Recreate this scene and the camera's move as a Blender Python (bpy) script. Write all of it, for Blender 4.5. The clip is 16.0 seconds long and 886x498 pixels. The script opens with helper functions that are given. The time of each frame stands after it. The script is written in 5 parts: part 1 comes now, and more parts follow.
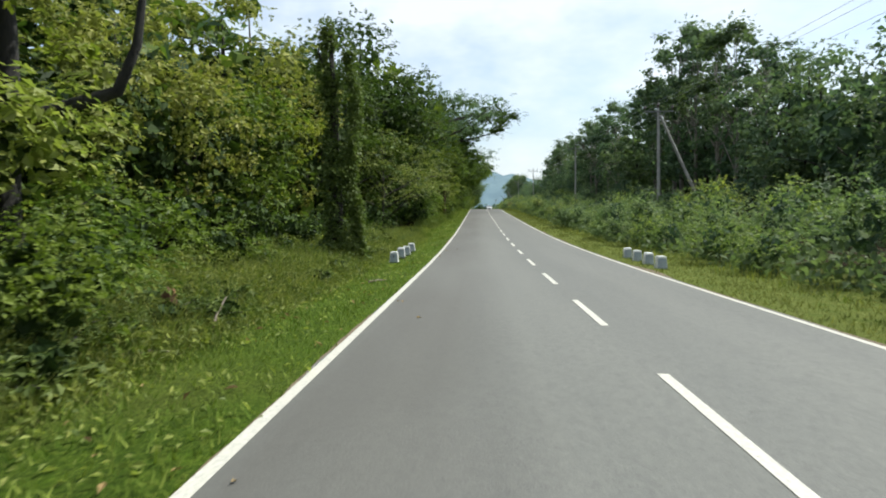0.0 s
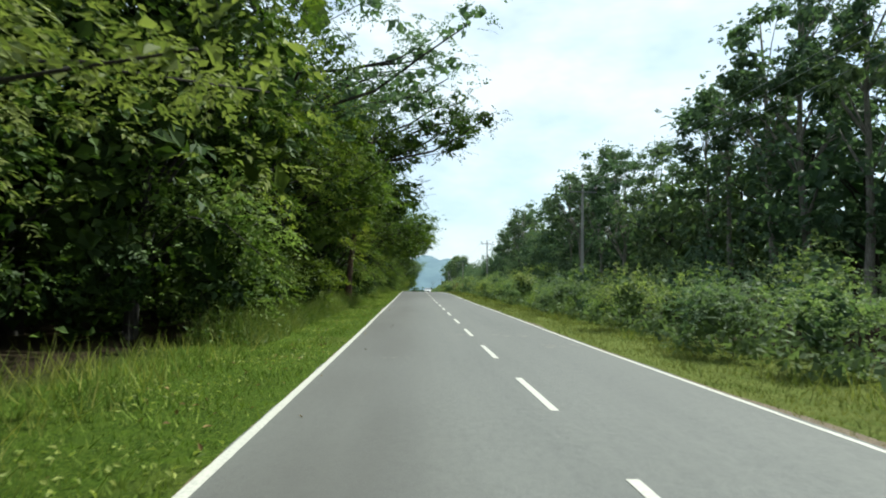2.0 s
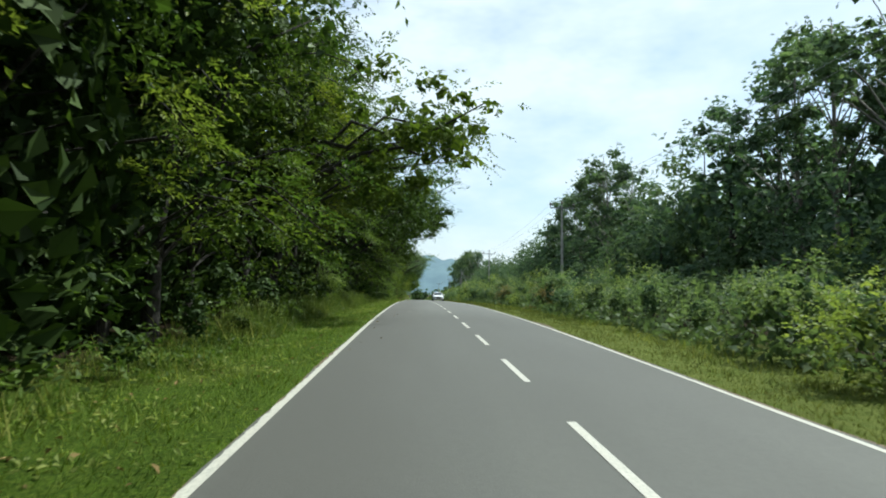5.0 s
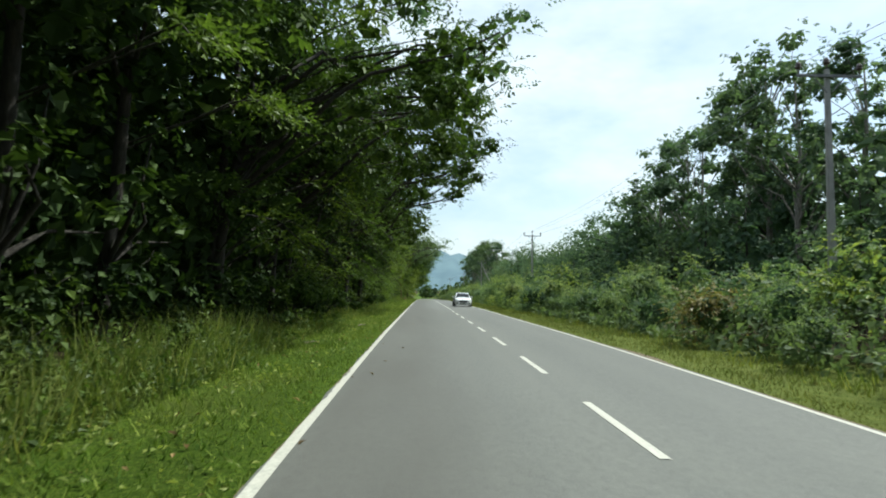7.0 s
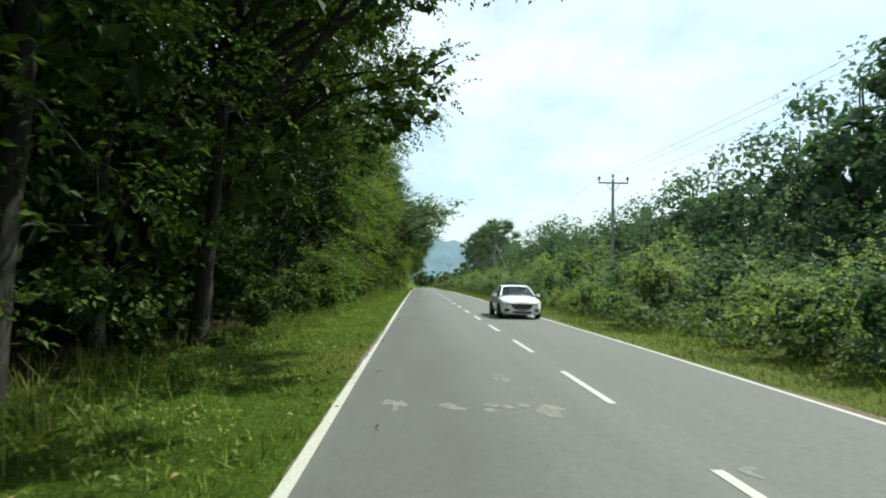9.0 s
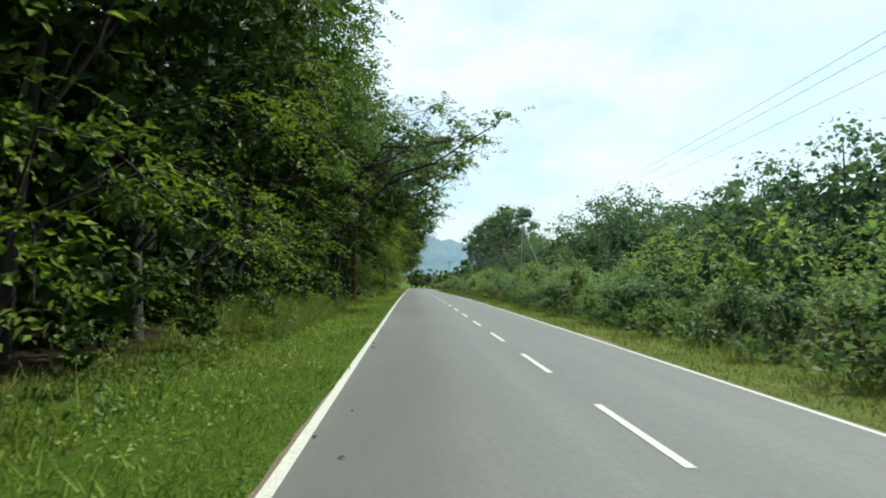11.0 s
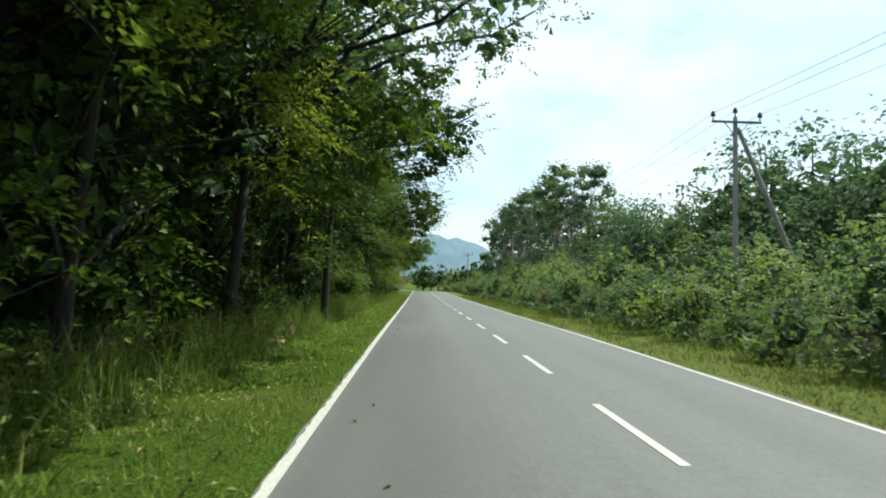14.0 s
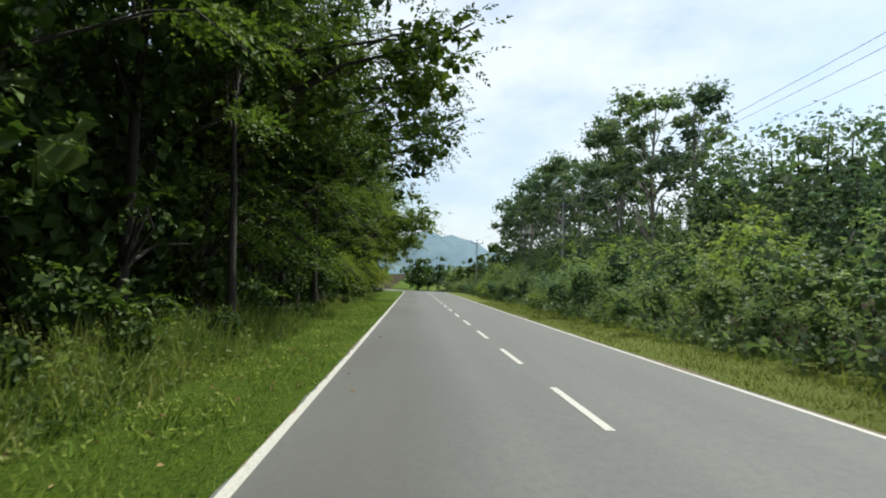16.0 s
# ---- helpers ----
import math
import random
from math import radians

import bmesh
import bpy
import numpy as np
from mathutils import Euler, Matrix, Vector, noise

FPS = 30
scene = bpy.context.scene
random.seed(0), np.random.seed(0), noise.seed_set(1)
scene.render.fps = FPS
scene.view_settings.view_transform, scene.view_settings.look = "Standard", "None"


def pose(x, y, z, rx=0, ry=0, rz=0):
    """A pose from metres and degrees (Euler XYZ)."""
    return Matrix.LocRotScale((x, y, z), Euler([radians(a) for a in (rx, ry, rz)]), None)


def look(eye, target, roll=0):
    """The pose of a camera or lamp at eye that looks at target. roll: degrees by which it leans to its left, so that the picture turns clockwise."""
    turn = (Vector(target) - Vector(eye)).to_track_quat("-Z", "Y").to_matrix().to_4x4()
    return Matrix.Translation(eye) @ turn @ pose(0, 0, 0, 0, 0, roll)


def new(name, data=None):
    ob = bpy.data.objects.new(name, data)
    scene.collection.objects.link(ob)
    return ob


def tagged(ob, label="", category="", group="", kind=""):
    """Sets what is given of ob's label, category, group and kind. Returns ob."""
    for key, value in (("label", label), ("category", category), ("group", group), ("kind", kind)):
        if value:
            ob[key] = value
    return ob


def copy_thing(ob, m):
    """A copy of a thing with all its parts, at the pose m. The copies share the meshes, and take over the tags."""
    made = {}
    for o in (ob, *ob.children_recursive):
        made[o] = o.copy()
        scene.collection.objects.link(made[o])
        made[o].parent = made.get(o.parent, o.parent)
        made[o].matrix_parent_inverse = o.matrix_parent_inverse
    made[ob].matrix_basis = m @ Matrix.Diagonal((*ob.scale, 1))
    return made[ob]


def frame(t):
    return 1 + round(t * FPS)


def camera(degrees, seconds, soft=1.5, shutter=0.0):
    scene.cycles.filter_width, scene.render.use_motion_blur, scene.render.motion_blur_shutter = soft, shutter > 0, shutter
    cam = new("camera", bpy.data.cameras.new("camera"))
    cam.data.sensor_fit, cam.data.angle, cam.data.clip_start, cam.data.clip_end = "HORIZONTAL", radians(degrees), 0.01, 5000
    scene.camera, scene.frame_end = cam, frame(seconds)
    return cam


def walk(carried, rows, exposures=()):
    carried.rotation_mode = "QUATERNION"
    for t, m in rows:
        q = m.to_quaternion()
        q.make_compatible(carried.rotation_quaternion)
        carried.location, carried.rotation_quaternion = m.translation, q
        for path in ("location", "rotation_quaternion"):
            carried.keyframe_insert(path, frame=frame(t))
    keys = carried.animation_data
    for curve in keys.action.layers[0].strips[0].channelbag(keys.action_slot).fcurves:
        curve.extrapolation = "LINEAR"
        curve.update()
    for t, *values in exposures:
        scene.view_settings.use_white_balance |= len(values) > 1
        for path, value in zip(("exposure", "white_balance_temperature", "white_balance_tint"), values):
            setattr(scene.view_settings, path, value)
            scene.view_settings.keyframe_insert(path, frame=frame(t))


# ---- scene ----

# ---- camera ----
cam = camera(70.0, 16.0, soft=1.9, shutter=0.06)
PATH = [
    # seconds, x, y, z, yaw, pitch, roll
    (0.0, -1.894, -3.591, 1.693, 3.23, -3.60, 0.79),
    (0.5, -1.922, 7.276, 1.518, 4.03, -3.15, 0.97),
    (0.7, -1.948, 11.510, 1.462, 4.00, -3.10, 0.70),
    (0.8, -1.961, 13.627, 1.434, -0.60, 0.30, 0.00),
    (0.9, -1.974, 15.744, 1.406, -3.10, 3.00, -0.80),
    (1.0, -1.987, 17.861, 1.378, -3.07, 2.93, -1.07),
    (1.5, -1.939, 28.796, 1.323, -2.58, 5.08, -0.69),
    (2.0, -1.930, 39.464, 1.359, -2.60, 3.98, -0.95),
    (2.5, -1.911, 50.213, 1.477, -2.99, 2.65, -1.68),
    (3.0, -1.816, 61.007, 1.642, -2.76, 3.15, -1.32),
    (3.5, -1.816, 71.644, 1.848, -2.77, 3.65, -1.07),
    (6.0, -2.105, 123.732, 2.866, -1.77, 4.10, -0.89),
    (6.5, -2.226, 133.761, 3.026, -1.77, 4.14, -0.23),
    (7.0, -2.373, 143.853, 3.119, -1.70, 3.58, -1.21),
    (7.5, -2.521, 153.819, 3.171, -1.65, 3.36, -1.22),
    (8.0, -2.634, 163.776, 3.172, -1.54, 2.73, -1.48),
    (8.5, -2.719, 173.651, 3.125, -1.99, 2.64, -1.17),
    (9.0, -2.693, 183.407, 3.061, -2.24, 2.43, -1.23),
    (9.5, -2.771, 193.071, 3.007, -2.87, 2.42, -2.21),
    (12.0, -2.567, 241.976, 2.615, -2.41, 2.37, -1.64),
    (12.5, -2.597, 251.961, 2.526, -2.54, 2.76, -1.24),
    (13.0, -2.584, 261.887, 2.424, -2.26, 2.70, -1.59),
    (13.5, -2.542, 272.090, 2.322, -2.27, 2.42, -1.39),
    (14.0, -2.520, 282.135, 2.195, -2.14, 2.34, -1.29),
    (14.5, -2.546, 292.215, 2.050, -2.46, 2.02, -1.50),
    (15.0, -2.459, 302.325, 1.903, -2.48, 1.82, -1.68),
    (15.5, -2.393, 312.546, 1.721, -2.87, 2.06, -1.22),
    (16.0, -2.272, 322.849, 1.530, -2.62, 2.17, -1.02),
]
walk(cam, [(t, pose(x, y, z, 0, 0, yaw) @ pose(0, 0, 0, 90 + pitch) @ pose(0, 0, 0, 0, 0, -roll))
           for t, x, y, z, yaw, pitch, roll in PATH],
     exposures=[(0.0, 0.56, 6240, 5.5), (0.5, 0.80, 6240, 4.5), (1.0, 0.97, 6140, 2.5), (1.5, 0.78, 6090, 0.5), (2.5, 0.61, 5990, -1.5), (6.0, 0.50, 5940, -1.5), (7.0, 0.56, 6040, -1.5),
                (8.5, 0.68, 6190, -2.5), (9.5, 0.58, 5990, -2.5), (12.0, 0.64, 6040, -2.5), (13.0, 0.60, 5990, -2.5), (14.2, 0.68, 6040, -1.5), (15.0, 0.56, 5990, 0.5), (16.0, 0.48, 6190, 5.5)])

# ---- world, sun ----
SUN = Vector((0.66, 0.34, 1.05)).normalized()      # towards the sun


def make_world():
    world = bpy.data.worlds.new("sky")
    scene.world = world
    world.use_nodes = True
    nt = world.node_tree
    nt.nodes.clear()
    out = nt.nodes.new("ShaderNodeOutputWorld")
    bg = nt.nodes.new("ShaderNodeBackground")
    sky = nt.nodes.new("ShaderNodeTexSky")
    sky.sky_type = "NISHITA"
    sky.sun_disc = False
    sky.sun_elevation = math.asin(SUN.z)
    sky.sun_rotation = math.atan2(SUN.x, SUN.y)
    sky.air_density, sky.dust_density, sky.ozone_density = 1.0, 2.0, 1.0
    coord = nt.nodes.new("ShaderNodeTexCoord")
    stretch = nt.nodes.new("ShaderNodeMapping")
    stretch.inputs["Scale"].default_value = (1.5, 1.5, 3.2)
    n1 = nt.nodes.new("ShaderNodeTexNoise")
    n1.inputs["Scale"].default_value = 1.7
    n1.inputs["Detail"].default_value = 5
    n1.inputs["Roughness"].default_value = 0.6
    ramp = nt.nodes.new("ShaderNodeValToRGB")
    ramp.color_ramp.elements[0].position = 0.34
    ramp.color_ramp.elements[0].color = (0.12, 0.12, 0.12, 1)
    ramp.color_ramp.elements[1].position = 0.60
    ramp.color_ramp.elements[1].color = (0.95, 0.95, 0.95, 1)
    mix = nt.nodes.new("ShaderNodeMix")
    mix.data_type = "RGBA"
    scale = nt.nodes.new("ShaderNodeMix")
    scale.data_type = "RGBA"
    scale.blend_type = "MULTIPLY"
    scale.inputs[0].default_value = 1.0
    scale.inputs[7].default_value = (0.12, 0.12, 0.12, 1)
    nt.links.new(coord.outputs["Generated"], stretch.inputs["Vector"])
    nt.links.new(stretch.outputs[0], n1.inputs["Vector"])
    nt.links.new(n1.outputs["Fac"], ramp.inputs[0])
    nt.links.new(sky.outputs[0], scale.inputs[6])
    nt.links.new(ramp.outputs[0], mix.inputs[0])
    nt.links.new(scale.outputs[2], mix.inputs[6])
    mix.inputs[7].default_value = (0.71, 0.742, 0.795, 1)
    nt.links.new(mix.outputs[2], bg.inputs["Color"])
    bg.inputs["Strength"].default_value = 1.0
    nt.links.new(bg.outputs[0], out.inputs[0])


make_world()
sun_data = bpy.data.lights.new("sun", "SUN")
sun_data.energy = 4.8
sun_data.angle = radians(0.6)
sun_data.color = (1.0, 0.95, 0.86)
sun = new("sun", sun_data)
sun.matrix_world = look(SUN * 100, (0, 0, 0))


# ---- materials ----
class Nodes:
    """A material with a Principled shader and a few node shortcuts."""

    def __init__(self, name, roughness=0.8, metallic=0.0):
        self.mat = bpy.data.materials.new(name)
        self.mat.use_nodes = True
        self.nt = self.mat.node_tree
        self.bsdf = self.nt.nodes["Principled BSDF"]
        self.out = self.nt.nodes["Material Output"]
        self.bsdf.inputs["Roughness"].default_value = roughness
        self.bsdf.inputs["Metallic"].default_value = metallic
        geo = self.nt.nodes.new("ShaderNodeNewGeometry")
        self.pos = geo.outputs["Position"]
        self.island = geo.outputs["Random Per Island"]
        self.obrandom = self.nt.nodes.new("ShaderNodeObjectInfo").outputs["Random"]
        self.obcoord = self.nt.nodes.new("ShaderNodeTexCoord").outputs["Object"]

    def noise(self, scale, detail=4, source=None, stretch=(1, 1, 1), rough=0.55):
        m = self.nt.nodes.new("ShaderNodeMapping")
        m.inputs["Scale"].default_value = stretch
        self.nt.links.new(source or self.pos, m.inputs["Vector"])
        n = self.nt.nodes.new("ShaderNodeTexNoise")
        n.inputs["Scale"].default_value = scale
        n.inputs["Detail"].default_value = detail
        n.inputs["Roughness"].default_value = rough
        self.nt.links.new(m.outputs[0], n.inputs["Vector"])
        return n.outputs["Fac"]

    def ramp(self, fac, *stops):
        r = self.nt.nodes.new("ShaderNodeValToRGB")
        els = r.color_ramp.elements
        while len(els) < len(stops):
            els.new(0.5)
        for e, (p, c) in zip(els, stops):
            e.position = p
            e.color = (*c, 1) if len(c) == 3 else c
        self.nt.links.new(fac, r.inputs[0])
        return r.outputs[0]

    def mix(self, fac, a, b, mode="MIX"):
        m = self.nt.nodes.new("ShaderNodeMix")
        m.data_type = "RGBA"
        m.blend_type = mode
        for sock, v in ((m.inputs[0], fac), (m.inputs[6], a), (m.inputs[7], b)):
            if isinstance(v, (int, float)):
                sock.default_value = v
            elif isinstance(v, tuple):
                sock.default_value = (*v, 1)
            else:
                self.nt.links.new(v, sock)
        return m.outputs[2]

    def along(self, lo, hi):
        """0 to 1 between two distances along the road."""
        sep = self.nt.nodes.new("ShaderNodeSeparateXYZ")
        span = self.nt.nodes.new("ShaderNodeMapRange")
        self.nt.links.new(self.pos, sep.inputs[0])
        self.nt.links.new(sep.outputs["Y"], span.inputs["Value"])
        span.inputs["From Min"].default_value, span.inputs["From Max"].default_value = lo, hi
        return span.outputs[0]

    def across(self, lo, hi, mirrored=False):
        """0 to 1 between two distances across the road."""
        sep = self.nt.nodes.new("ShaderNodeSeparateXYZ")
        span = self.nt.nodes.new("ShaderNodeMapRange")
        self.nt.links.new(self.pos, sep.inputs[0])
        x = sep.outputs["X"]
        if mirrored:
            off = self.nt.nodes.new("ShaderNodeMath")
            off.operation = "ABSOLUTE"
            self.nt.links.new(x, off.inputs[0])
            x = off.outputs[0]
        self.nt.links.new(x, span.inputs["Value"])
        span.inputs["From Min"].default_value, span.inputs["From Max"].default_value = lo, hi
        return span.outputs[0]

    def colour(self, c):
        if isinstance(c, tuple):
            self.bsdf.inputs["Base Color"].default_value = (*c, 1)
        else:
            self.nt.links.new(c, self.bsdf.inputs["Base Color"])
        return self

    def bump(self, height, strength=0.3, distance=0.02):
        b = self.nt.nodes.new("ShaderNodeBump")
        b.inputs["Strength"].default_value = strength
        b.inputs["Distance"].default_value = distance
        self.nt.links.new(height, b.inputs["Height"])
        self.nt.links.new(b.outputs[0], self.bsdf.inputs["Normal"])
        return self


def grey(v):
    return (v, v, v)


def leaf_material(name, dark, mid, light, through_share=0.3, rough=0.5, gloss=0.25):
    n = Nodes(name, rough)
    base = n.ramp(n.island, (0.0, dark), (0.55, mid), (1.0, light))
    patch = n.noise(0.55, 3)
    base = n.mix(n.ramp(patch, (0.35, grey(0.0)), (0.7, grey(0.6))), base, light)
    base = n.mix(1.0, base, n.ramp(n.obrandom, (0.0, (0.75, 0.8, 0.8)), (0.5, (1, 1, 1)), (1.0, (1.2, 1.08, 0.85))), "MULTIPLY")
    n.colour(base)
    n.bsdf.inputs["Specular IOR Level"].default_value = gloss
    tr = n.nt.nodes.new("ShaderNodeBsdfTranslucent")
    n.nt.links.new(n.mix(1.0, base, (1.15, 1.3, 0.7), "MULTIPLY"), tr.inputs["Color"])
    ms = n.nt.nodes.new("ShaderNodeMixShader")
    ms.inputs[0].default_value = through_share
    n.nt.links.new(n.bsdf.outputs[0], ms.inputs[1])
    n.nt.links.new(tr.outputs[0], ms.inputs[2])
    n.nt.links.new(ms.outputs[0], n.out.inputs[0])
    return n.mat


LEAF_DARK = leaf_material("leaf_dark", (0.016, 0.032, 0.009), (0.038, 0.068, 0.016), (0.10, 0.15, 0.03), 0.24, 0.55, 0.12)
# Near-black green: the shade inside the crowns is put into this colour.
LEAF_INNER_SHADE = leaf_material("leaf_inner_shade", (0.01, 0.02, 0.007), (0.022, 0.042, 0.012), (0.05, 0.08, 0.02), 0.12, 0.6, 0.1)
# Inner leaves of the right-hand plants, lightened to hold the haze over them.
LEAF_INNER_HAZE = leaf_material("leaf_inner_haze", (0.04, 0.068, 0.042), (0.065, 0.105, 0.062), (0.10, 0.15, 0.085), 0.36, 0.6, 0.1)
LEAF_MID = leaf_material("leaf_mid", (0.026, 0.05, 0.011), (0.06, 0.1, 0.02), (0.145, 0.2, 0.036), 0.36, 0.5, 0.14)
LEAF_VINE = leaf_material("leaf_vine", (0.03, 0.052, 0.015), (0.08, 0.115, 0.032), (0.18, 0.22, 0.06), 0.3, 0.5, 0.15)
LEAF_SUNLIT = leaf_material("leaf_sunlit", (0.055, 0.09, 0.016), (0.115, 0.16, 0.026), (0.24, 0.275, 0.05), 0.4, 0.5, 0.14)
LEAF_BRIGHT = leaf_material("leaf_bright", (0.075, 0.115, 0.036), (0.14, 0.195, 0.06), (0.26, 0.305, 0.095), 0.42, 0.5, 0.15)
LEAF_YELLOW = leaf_material("leaf_yellow", (0.08, 0.105, 0.028), (0.16, 0.185, 0.052), (0.29, 0.30, 0.09), 0.36, 0.5, 0.12)
LEAF_MEADOW = leaf_material("leaf_meadow", (0.05, 0.075, 0.02), (0.11, 0.14, 0.038), (0.21, 0.235, 0.075), 0.34, 0.55, 0.1)
LEAF_GREY = leaf_material("leaf_grey", (0.045, 0.078, 0.05), (0.085, 0.132, 0.08), (0.155, 0.212, 0.122), 0.4, 0.55, 0.15)
# Next two greens are greyed and blued to carry the right side's haze.
LEAF_SHRUB = leaf_material("leaf_shrub", (0.078, 0.122, 0.062), (0.135, 0.19, 0.09), (0.24, 0.295, 0.125), 0.4, 0.55, 0.15)
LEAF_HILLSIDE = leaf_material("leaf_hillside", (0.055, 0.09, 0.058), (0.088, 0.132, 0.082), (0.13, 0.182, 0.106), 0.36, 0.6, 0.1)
LEAF_RUSSET = leaf_material("leaf_russet", (0.085, 0.075, 0.035), (0.16, 0.145, 0.06), (0.24, 0.21, 0.09))
BLADE = leaf_material("grass_blade", (0.026, 0.056, 0.009), (0.08, 0.14, 0.02), (0.205, 0.255, 0.055), 0.25, 0.7, 0.06)
DRY_BLADE = leaf_material("dry_grass_blade", (0.045, 0.06, 0.014), (0.10, 0.125, 0.03), (0.24, 0.235, 0.075), 0.25, 0.7, 0.05)
LITTER = leaf_material("fallen_leaf", (0.06, 0.04, 0.02), (0.16, 0.10, 0.045), (0.30, 0.22, 0.10), 0.1, 0.8, 0.05)
TALL_BLADE = leaf_material("tall_grass_blade", (0.05, 0.09, 0.018), (0.115, 0.165, 0.033), (0.28, 0.28, 0.085), 0.35, 0.7, 0.05)


def bark_material(name, a, b):
    n = Nodes(name, 0.9)
    streak = n.noise(16, 6, n.obcoord, (1, 1, 0.22), rough=0.7)
    blotch = n.noise(1.3, 3, n.obcoord)
    c = n.ramp(streak, (0.38, a), (0.62, b))
    c = n.mix(n.ramp(blotch, (0.45, grey(0)), (0.7, grey(0.45))), c, (0.05, 0.052, 0.04))
    return n.colour(c).bump(streak, 1.0, 0.05).mat


BARK = bark_material("bark", (0.011, 0.009, 0.007), (0.036, 0.028, 0.021))
BARK_RED = bark_material("bark_red", (0.045, 0.024, 0.015), (0.14, 0.075, 0.045))
# Black-brown bark colour holds the shade of the backlit trunk.
BARK_BACKLIT = bark_material("bark_backlit", (0.006, 0.006, 0.005), (0.02, 0.017, 0.014))
BARK_PALE = bark_material("bark_pale", (0.10, 0.09, 0.075), (0.26, 0.24, 0.20))


def asphalt_material():
    n = Nodes("asphalt", 0.82)
    grain = n.noise(160, 3)
    chips = n.noise(45, 4)
    stain = n.noise(0.35, 4, None, (1.0, 0.25, 1))
    lane = n.noise(0.9, 3, None, (1.0, 0.02, 1))
    c = n.ramp(grain, (0.30, grey(0.055)), (0.52, grey(0.100)), (0.75, (0.175, 0.17, 0.165)))
    c = n.mix(n.ramp(chips, (0.55, grey(0)), (0.75, grey(0.5))), c, (0.18, 0.175, 0.165))
    c = n.mix(n.ramp(stain, (0.42, grey(0)), (0.72, grey(0.28))), c, (0.062, 0.062, 0.062))
    c = n.mix(n.ramp(lane, (0.40, grey(0)), (0.65, grey(0.35))), c, (0.14, 0.138, 0.132))
    mottle = n.noise(11, 5, None, (1.0, 0.6, 1), rough=0.75)
    c = n.mix(1.0, c, n.ramp(mottle, (0.32, grey(0.84)), (0.5, grey(1.0)), (0.70, (1.12, 1.12, 1.10))), "MULTIPLY")
    worn = n.ramp(n.across(-3.75, -1.2), (0.0, grey(0.25)), (0.12, grey(0.75)), (0.55, grey(0.7)), (1.0, grey(0)))
    c = n.mix(n.mix(1.0, worn, n.ramp(stain, (0.3, grey(0.35)), (0.6, grey(0.9))), "MULTIPLY"), c, (0.058, 0.053, 0.050))
    old = n.mix(1.0, n.ramp(n.along(70, 170), (0.25, grey(0)), (0.42, grey(0.7)), (0.62, grey(0.7)), (0.74, grey(0))), n.ramp(stain, (0.3, grey(0.7)), (0.6, grey(1.0))), "MULTIPLY")
    c = n.mix(old, c, (0.060, 0.058, 0.055))
    c = n.mix(1.0, c, (0.975, 1.0, 0.92), "MULTIPLY")
    return n.colour(c).bump(chips, 0.35, 0.01).mat


def paint_material():
    n = Nodes("road_paint", 0.6)
    wear = n.noise(28, 5)
    dirt = n.noise(1.1, 4)
    c = n.ramp(wear, (0.30, (0.26, 0.255, 0.24)), (0.43, (0.38, 0.37, 0.32)), (0.7, (0.50, 0.49, 0.425)))
    c = n.mix(n.ramp(dirt, (0.48, grey(0)), (0.75, grey(0.7))), c, (0.42, 0.40, 0.34))
    return n.colour(c).bump(wear, 0.2, 0.004).mat


def ground_material():
    """Verge grass over soil; leaf litter under the trees, coloured darker for shade."""
    n = Nodes("verge_soil_and_grass", 0.95)
    speck = n.noise(60, 3)
    fine = n.noise(18, 6, rough=0.75)
    tuft = n.noise(2.6, 5)
    broad = n.noise(0.16, 4)
    c = n.ramp(fine, (0.34, (0.015, 0.03, 0.003)), (0.48, (0.05, 0.092, 0.010)), (0.66, (0.14, 0.18, 0.028)))
    c = n.mix(n.ramp(tuft, (0.50, grey(0)), (0.70, grey(0.5))), c, (0.09, 0.15, 0.012))
    c = n.mix(n.ramp(broad, (0.56, grey(0)), (0.78, grey(0.5))), c, (0.15, 0.14, 0.04))
    c = n.mix(n.ramp(speck, (0.38, grey(0.8)), (0.48, grey(0))), c, (0.012, 0.02, 0.004))
    c = n.mix(n.mix(1.0, n.across(2.8, 3.4), n.ramp(tuft, (0.3, grey(0.25)), (0.6, grey(0.75))), "MULTIPLY"), c, (0.135, 0.15, 0.04))
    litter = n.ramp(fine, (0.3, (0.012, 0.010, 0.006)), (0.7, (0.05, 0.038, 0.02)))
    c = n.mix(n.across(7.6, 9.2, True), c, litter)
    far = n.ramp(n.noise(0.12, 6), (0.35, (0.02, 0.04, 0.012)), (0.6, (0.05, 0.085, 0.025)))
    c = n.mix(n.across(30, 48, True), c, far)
    n.bsdf.inputs["Specular IOR Level"].default_value = 0.05
    return n.colour(c).bump(fine, 0.9, 0.08).mat


def soil_material():
    n = Nodes("edge_soil", 0.95)
    fine = n.noise(35, 5)
    c = n.ramp(fine, (0.3, (0.05, 0.036, 0.02)), (0.55, (0.115, 0.085, 0.05)), (0.75, (0.20, 0.155, 0.10)))
    return n.colour(c).bump(fine, 0.6, 0.02).mat


ASPHALT, PAINT, GROUND, SOIL = asphalt_material(), paint_material(), ground_material(), soil_material()


def stained(name, a, b, scale=3.0, rough=0.85, source="pos"):
    n = Nodes(name, rough)
    f = n.noise(scale, 5, n.obcoord if source == "object" else None)
    g = n.noise(scale * 9, 3, n.obcoord if source == "object" else None)
    c = n.mix(n.ramp(g, (0.4, grey(0)), (0.7, grey(0.35))), n.ramp(f, (0.35, a), (0.65, b)), a)
    return n.colour(c).bump(g, 0.25, 0.01).mat


